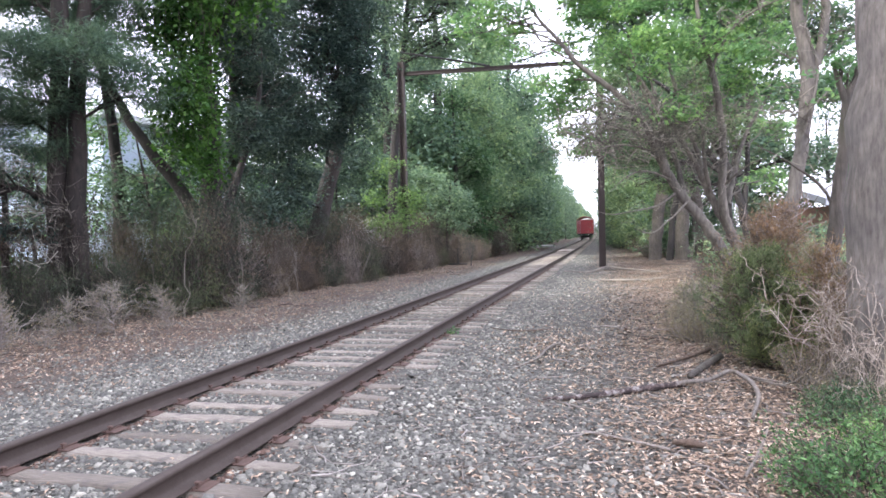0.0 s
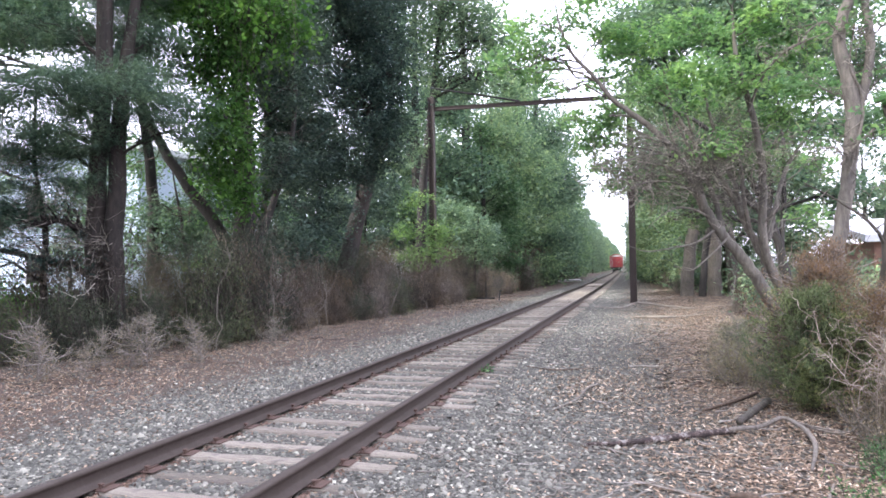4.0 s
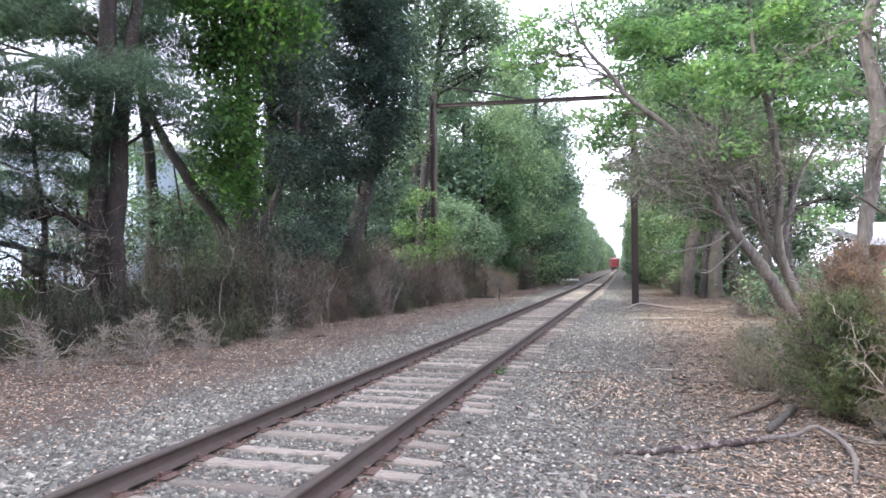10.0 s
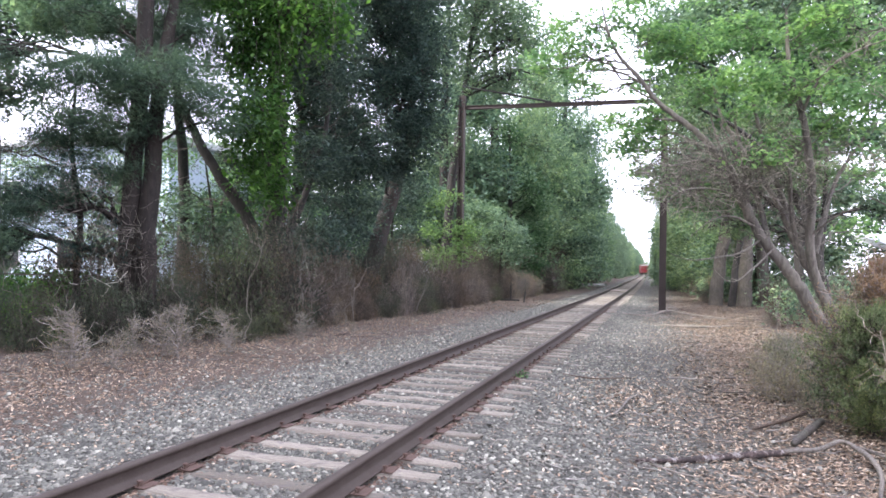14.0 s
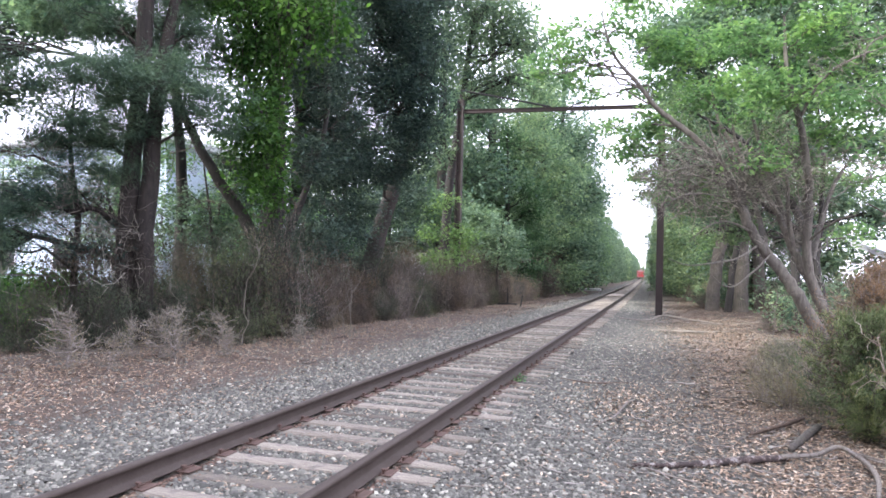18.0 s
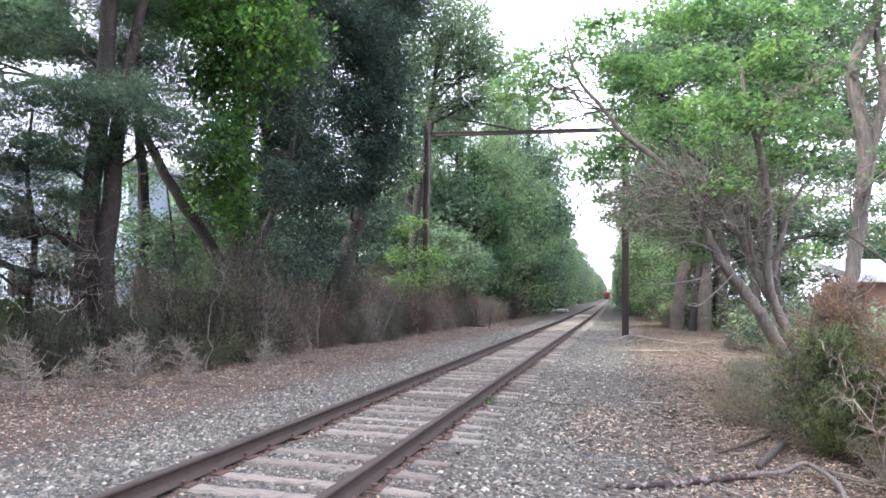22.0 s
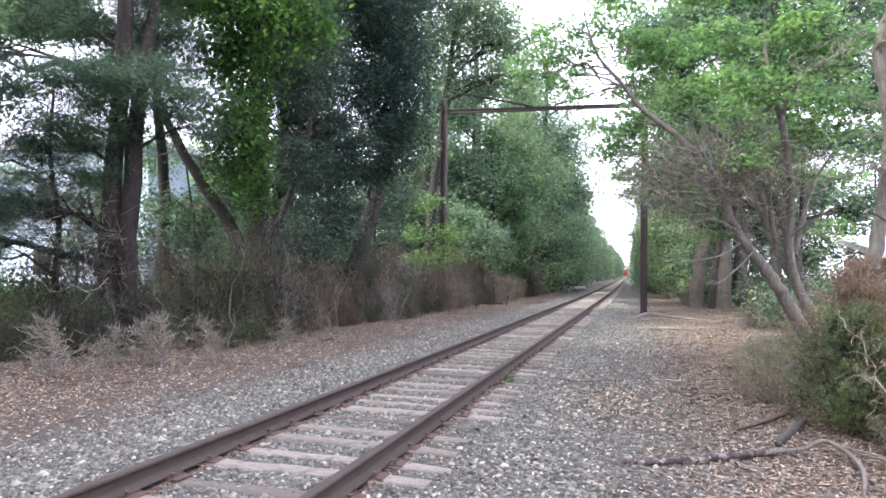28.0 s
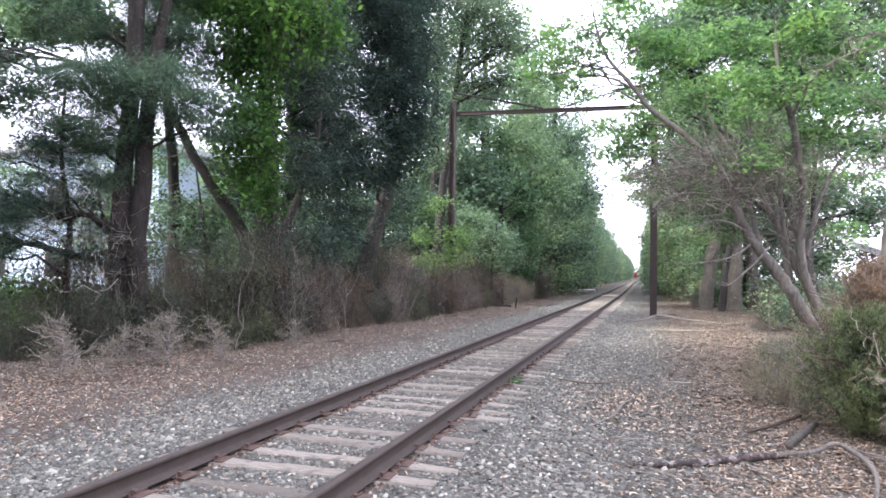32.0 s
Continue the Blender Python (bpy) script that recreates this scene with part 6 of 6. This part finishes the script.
def fallen_wood():
    log("fallen_branch", "long fallen branch with peeling dark bark", [(2.72, 5.69, 0.02), (3.04, 5.78, 0.03), (3.39, 5.98, 0.04), (3.76, 6.24, 0.04), (4.13, 6.41, 0.05)], [0.014, 0.027, 0.034, 0.038, 0.034], BARK_PEELING, 1)
    log("pale_branch", "bent pale debarked branch lying on leaf litter", [(4.08, 6.36, 0.07), (4.4, 6.51, 0.08), (4.66, 6.74, 0.12), (4.75, 6.55, 0.10), (4.77, 6.05, 0.08), (4.58, 5.3, 0.03)], [0.023, 0.022, 0.024, 0.024, 0.021, 0.012], STICK_PALE, 2,
        [[(4.68, 6.72, 0.11), (4.86, 6.54, 0.10), (5.05, 6.3, 0.12)], [(4.7, 6.65, 0.1), (5.1, 6.5, 0.05), (5.5, 6.9, 0.2)]])
    log("short_log", "short grey rotting log beside the cedar bush", [(4.23, 6.8, 0.04), (4.46, 7.34, 0.05), (4.74, 8.02, 0.06)], [0.034, 0.045, 0.04], BARK_GREY, 3)
    log("fallen_stick", "brown fallen stick on leaf litter", [(3.93, 7.36, 0.03), (4.26, 7.82, 0.04), (4.68, 8.51, 0.06)], [0.014, 0.024, 0.022], STICK_BROWN, 4)
    log("pale_stick", "thin pale stick lying on gravel", [(3.16, 4.66, 0.02), (3.45, 4.48, 0.02), (3.81, 4.26, 0.02)], [0.010, 0.014, 0.016], STICK_PALE, 5)
    log("thin_stick", "thin crooked stick lying on gravel", [(2.09, 4.42, 0.01), (2.42, 4.5, 0.01), (2.63, 4.5, 0.015), (2.94, 4.53, 0.01)], [0.006, 0.010, 0.009, 0.006], STICK_PALE, 6,
        [[(2.5, 4.5, 0.01), (2.6, 4.4, 0.01), (2.62, 4.3, 0.01)]])
    log("curved_stick", "short curved stick lying on gravel", [(2.84, 5.7, 0.01), (3.06, 5.45, 0.02), (3.31, 5.35, 0.01)], [0.007, 0.010, 0.008], STICK_PALE, 12)
    log("curved_stick", "short pale stick on grey gravel", [(1.85, 5.69, 0.01), (2.02, 5.46, 0.02), (2.15, 5.45, 0.01)], [0.006, 0.009, 0.006], STICK_PALE, 13)
    log("crooked_twig", "crooked twig lying across dry leaves", [(1.44, 10.07, 0.02), (1.96, 9.74, 0.05), (2.3, 10.1, 0.04), (2.52, 10.47, 0.02)], [0.006, 0.011, 0.010, 0.006], STICK_BROWN, 14)
    log("root_stick", "pale stick poking up beside the juniper", [(4.25, 3.85, 0.01), (4.36, 4.05, 0.08), (4.5, 4.35, 0.2)], [0.012, 0.011, 0.007], STICK_PALE, 15)
    log("bark_chunk", "dark brown chunk of rotten bark", [(3.84, 4.40, 0.03), (3.95, 4.36, 0.05), (4.07, 4.36, 0.03)], [0.018, 0.034, 0.02], STICK_BROWN, 16)
    log("bent_stick", "bent dry stick among brown leaves", [(2.65, 8.97, 0.02), (2.55, 8.2, 0.08), (2.48, 7.72, 0.05), (2.22, 6.92, 0.02)], [0.01, 0.015, 0.014, 0.008], STICK_PALE, 7)
    log("root_stick", "crooked pale stick on the ground by the column", [(1.6, 26.4, 0.03), (2.6, 26.6, 0.03), (3.2, 27.6, 0.18), (4.2, 27.0, 0.10), (5.4, 26.2, 0.04)], [0.02, 0.035, 0.04, 0.035, 0.02], STICK_PALE, 8)
    log("fallen_limb", "grey fallen limb across leaf litter", [(2.8, 22.2, 0.02), (4.0, 22.0, 0.04), (5.2, 22.6, 0.03)], [0.02, 0.035, 0.02], STICK_PALE, 9)


# ---------------------------------------------------------------- the departing train
def wheel_mesh():
    bm = bmesh.new()
    for r, w in ((0.42, 0.13), (0.455, 0.03)):
        g = bmesh.ops.create_cone(bm, cap_ends=True, segments=20, radius1=r, radius2=r, depth=w)
        bmesh.ops.rotate(bm, verts=g["verts"], cent=(0, 0, 0), matrix=Matrix.Rotation(radians(90), 3, "Y"))
    return bm


WHEELSETS = []


def train_car():
    ob = thing("boxcar", Matrix(), "red boxcar at the tail of a departing train", "railway car")
    part("body", boxes((-1.4, 1.4, 0.7, 11.6, 1.05, 3.62), bevel=0.04), RED_PAINT, ob)
    bm = bmesh.new()
    n = 8
    for y in (0.25, 12.05):
        for k in range(n + 1):
            a = -1 + 2 * k / n
            bm.verts.new((a * 1.46, y, 3.60 + 0.62 * (1 - a * a)))
        for k in range(n + 1):
            a = 1 - 2 * k / n
            bm.verts.new((a * 1.46, y, 3.55 + 0.56 * (1 - a * a)))
    bm.verts.ensure_lookup_table()
    m = 2 * (n + 1)
    for k in range(m):
        bm.faces.new([bm.verts[k], bm.verts[(k + 1) % m], bm.verts[m + (k + 1) % m], bm.verts[m + k]])
    for s in (0, m):
        for k in range(n):
            bm.faces.new([bm.verts[s + k], bm.verts[s + k + 1], bm.verts[s + m - 2 - k], bm.verts[s + m - 1 - k]])
    part("roof", bm, RED_PAINT, ob)
    for k in range(7):
        z = 1.25 + k * 0.36
        part("end_rib", boxes((-1.38, 1.38, 0.62, 0.70, z, z + 0.12), bevel=0.03), RED_PAINT, ob)
    for s in (-1, 1):
        part("corner_post", boxes((s * 1.42 - 0.06, s * 1.42 + 0.06, 0.60, 0.72, 1.05, 3.74), bevel=0.01), RED_PAINT, ob)
        part("step", boxes((s * 1.35 - 0.2, s * 1.35 + 0.08, 0.66, 0.9, 0.42, 0.48), (s * 1.35 - 0.2, s * 1.35 - 0.16, 0.66, 0.9, 0.42, 1.06), (s * 1.35 + 0.04, s * 1.35 + 0.08, 0.66, 0.9, 0.42, 1.06)), BLACK_STEEL, ob)
        part("tail_lamp", boxes((s * 0.62 - 0.12, s * 0.62 + 0.12, 0.30, 0.45, 0.78, 0.98), bevel=0.03), SIDING_WHITE, ob, "small white tail lamp")
    for k in range(7):
        z = 1.3 + k * 0.34
        part("ladder_rung", boxes((-1.30, -0.86, 0.50, 0.54, z, z + 0.035)), GREY_PAINT, ob)
    for x in (-1.32, -0.88):
        part("ladder_stile", boxes((x, x + 0.04, 0.50, 0.64, 1.15, 3.6)), GREY_PAINT, ob)
    V, F = tubes([([(0.75 + 0.28 * math.cos(q), 0.48, 2.7 + 0.28 * math.sin(q)) for q in np.linspace(0, 2 * np.pi, 17)], [0.025] * 17)], 6)
    piece("brake_wheel", mesh_of("brake_wheel", V, F, BLACK_STEEL), ob)
    part("buffer_beam", boxes((-1.4, 1.4, 0.30, 0.66, 0.98, 1.12), bevel=0.02), BLACK_STEEL, ob)
    part("coupler", boxes((-0.13, 0.13, -0.75, 0.3, 0.74, 0.98), (-0.2, 0.2, -0.95, -0.7, 0.72, 1.0), bevel=0.02), BLACK_STEEL, ob)
    part("underframe", boxes((-1.2, 1.2, 0.3, 12.0, 0.80, 1.05), (-0.9, 0.9, 4.5, 7.8, 0.45, 0.8)), BLACK_STEEL, ob)
    for y in (1.9, 3.5, 9.0, 10.6):
        V, F = tubes([([(-0.9, 0, 0), (0.9, 0, 0)], [0.07, 0.07])], 8)
        axle = piece("wheelset", mesh_of("wheelset", V, F, BLACK_STEEL), ob, "", pose(0, y, 0.455))
        WHEELSETS.append((axle, y))
        for s in (-1, 1):
            w = part("wheel", wheel_mesh(), BLACK_STEEL, axle)
            w.matrix_basis = pose(s * 0.76, 0, 0)
            part("side_frame", boxes((s * 0.98 - 0.06, s * 0.98 + 0.06, y - 0.55, y + 0.55, 0.35, 0.62), bevel=0.03), BLACK_STEEL, ob)
    return ob


def freight_car():
    ob = thing("freight_car", Matrix(), "grey freight car ahead of the red car", "railway car")
    part("body", boxes((-1.5, 1.5, 0.4, 15.0, 1.1, 4.1), bevel=0.05), GREY_PAINT, ob)
    part("underframe", boxes((-1.2, 1.2, -0.3, 15.6, 0.8, 1.1)), BLACK_STEEL, ob)
    for y in (2.0, 3.7, 11.8, 13.5):
        V, F = tubes([([(-0.9, 0, 0), (0.9, 0, 0)], [0.07, 0.07])], 8)
        axle = piece("wheelset", mesh_of("wheelset", V, F, BLACK_STEEL), ob, "", pose(0, y, 0.455))
        WHEELSETS.append((axle, y))
        for s in (-1, 1):
            w = part("wheel", wheel_mesh(), BLACK_STEEL, axle)
            w.matrix_basis = pose(s * 0.76, 0, 0)
    return ob


BOXCAR = train_car()
FREIGHT = freight_car()

def crossing():
    """Plank panel between the rails and a slab beside them, at a small crossing."""
    y0 = 55.0
    ob = thing("crossing_panel", pose(float(xt(y0)), y0, float(zt(y0))), "pale worn plank crossing panel between the rails", "crossing panel")
    for k in range(5):
        x = -0.52 + k * 0.26
        part("plank", boxes((x - 0.12, x + 0.12, -2.2, 2.2, 0.0, 0.10 + 0.006 * (k % 2)), bevel=0.012), PLANK, ob)
    ob = thing("concrete_slab", pose(-4.4, 76, gz(-4.4, 76)), "low pale concrete slab beside the track", "slab")
    part("slab", boxes((-1.6, 1.6, -1.6, 1.6, -0.1, 0.22), bevel=0.03), GREY_PAINT, ob)
    ob = thing("marker_post", pose(-4.7, 34.5, gz(-4.7, 34.5)), "low dark iron post with a foot bar", "post")
    part("upright", boxes((-0.03, 0.03, -0.03, 0.03, -0.1, 0.95), bevel=0.006), BLACK_STEEL, ob)
    part("foot_bar", boxes((-0.55, 0.5, -0.05, 0.05, -0.02, 0.10), bevel=0.01), BLACK_STEEL, ob)
    ob = thing("marker_post", pose(-3.85, 33.9, gz(-3.85, 33.9)), "short dark leaning iron post", "post")
    part("upright", boxes((-0.035, 0.035, -0.03, 0.03, -0.1, 0.55), bevel=0.006), BLACK_STEEL, ob).matrix_basis = pose(0, 0, 0, 0, 8, 0)


def weed():
    rng = np.random.default_rng(51)
    ob = shrub_variant(rng, 0.24, 0.25, 22, TWIG_BROWN, 160, LEAF_BRIGHT, 0.06, "weed", "small green weed beside the rail", 0.5, 0.5)
    tagged(ob, category="weed")
    ob.matrix_basis = place(ob, 0.9, 9.4, 0, 0.6)


crossing()
weed()
gantry()
street_lamp()
buildings()
wire_fence()
left_trees()
right_trees()
far_trees()
brush()
right_shrubs()
saplings()
fallen_wood()

scatter_stones("ballast", "pale and dark grey crushed stone ballast", 62000, on_bed, 0.0132, STONE, 5)
scatter_stones("crib_stones", "fine dark grey stones lying between and over the ties", 20000, in_crib, 0.0115, STONE, 15)
scatter_stones("rust_grit", "reddish brown rust scale and grit along the rails", 11000, by_rails, 0.0085, GRIT, 16, 0.006)
scatter_stones("loose_stones", "scattered pale stones on brown earth", 32000, on_sides, 0.012, STONE, 6)
scatter_leaves("leaf_litter", "dry brown fallen leaves and chips on earth", 72000, (2.2, 9.0), (0.6, 45), 0.055, LITTER, 7, 0.30, (4.75, 1.0))
scatter_leaves("needle_litter", "reddish brown needles and leaves on the bank", 38000, (-9.5, -2.0), (2.5, 45), 0.055, LITTER_RED, 8, 0.32, (-5.6, 1.7))
scatter_leaves("bed_litter", "dry leaf scraps between the rails", 6500, (-2.4, 2.6), (0.5, 20), 0.045, LITTER, 9, 0.4)
scatter_leaves("far_litter", "brown leaves and bark scraps under trees", 12000, (2.4, 13.0), (22, 75), 0.085, LITTER_DULL, 17, 0.4)
scatter_leaves("bark_scraps", "rotting leaves and bark scraps under trees", 14000, (3.2, 9.5), (9, 60), 0.10, LITTER_DULL, 27, 0.3, (5.4, 1.3))
scatter_leaves("bank_litter", "brown leaf scraps along the brush", 14000, (-9.0, -2.4), (25, 75), 0.085, LITTER_DULL, 18, 0.4)


def litter_patch():
    rng = np.random.default_rng(19)
    n = 1100
    x, y = rng.normal(2.6, 0.5, n), rng.normal(8.6, 0.95, n)
    c = np.stack([x, y, ground_z(x, y) + 0.012 + rng.exponential(0.012, n)], -1)
    V, F = leaf_quads(rng, c, 0.06, 0.35, 0, 0.35)
    tagged(new("leaf_pile", mesh_of("leaf_pile", V, F, LITTER)), "drift of dry reddish leaves on gravel", "leaf litter", kind="stuff")


litter_patch()
scatter_twigs("forest_twigs", "dry sticks strewn under the trees", 240, (3.2, 9.0), (9, 50), 0.7, 0.010, TWIG_GREY, 20)
scatter_twigs("path_twigs", "thin dry twigs strewn over gravel and litter", 1000, (1.4, 6.6), (0.6, 28), 0.36, 0.006, TWIG_PALE, 10)
scatter_twigs("bank_twigs", "thin dry twigs strewn over the bank", 160, (-7.5, -2.6), (3.0, 28), 0.4, 0.006, TWIG_BROWN, 11)
build_ties()


def train_y(t):
    """The tail's place along the line: it draws away steadily."""
    return 120.0 + 9.4 * t


def motions():
    rows, ahead = [], []
    for k in range(33):
        y = train_y(k)
        for out, yy in ((rows, y), (ahead, y + 13.4)):
            turn = math.degrees(math.atan2(-(float(xt(yy + 6)) - float(xt(yy))), 6.0))
            climb = math.degrees(math.atan2(float(zt(yy + 6)) - float(zt(yy)), 6.0))
            out.append((float(k), pose(float(xt(yy)), yy, float(zt(yy)) + 0.17, climb, 0, turn)))
    walk(BOXCAR, rows)
    walk(FREIGHT, ahead)
    # the wheelsets roll: 9.4 m a second on wheels of 0.42 m, in steps of 64 degrees
    steps = 640
    for axle, y in WHEELSETS:
        rows = []
        for k in range(steps + 1):
            t = 32.0 * k / steps
            rows.append((t, pose(0, y, 0.455, -math.degrees(9.4 * t / 0.42), 0, 0)))
        walk(axle, rows)


motions()
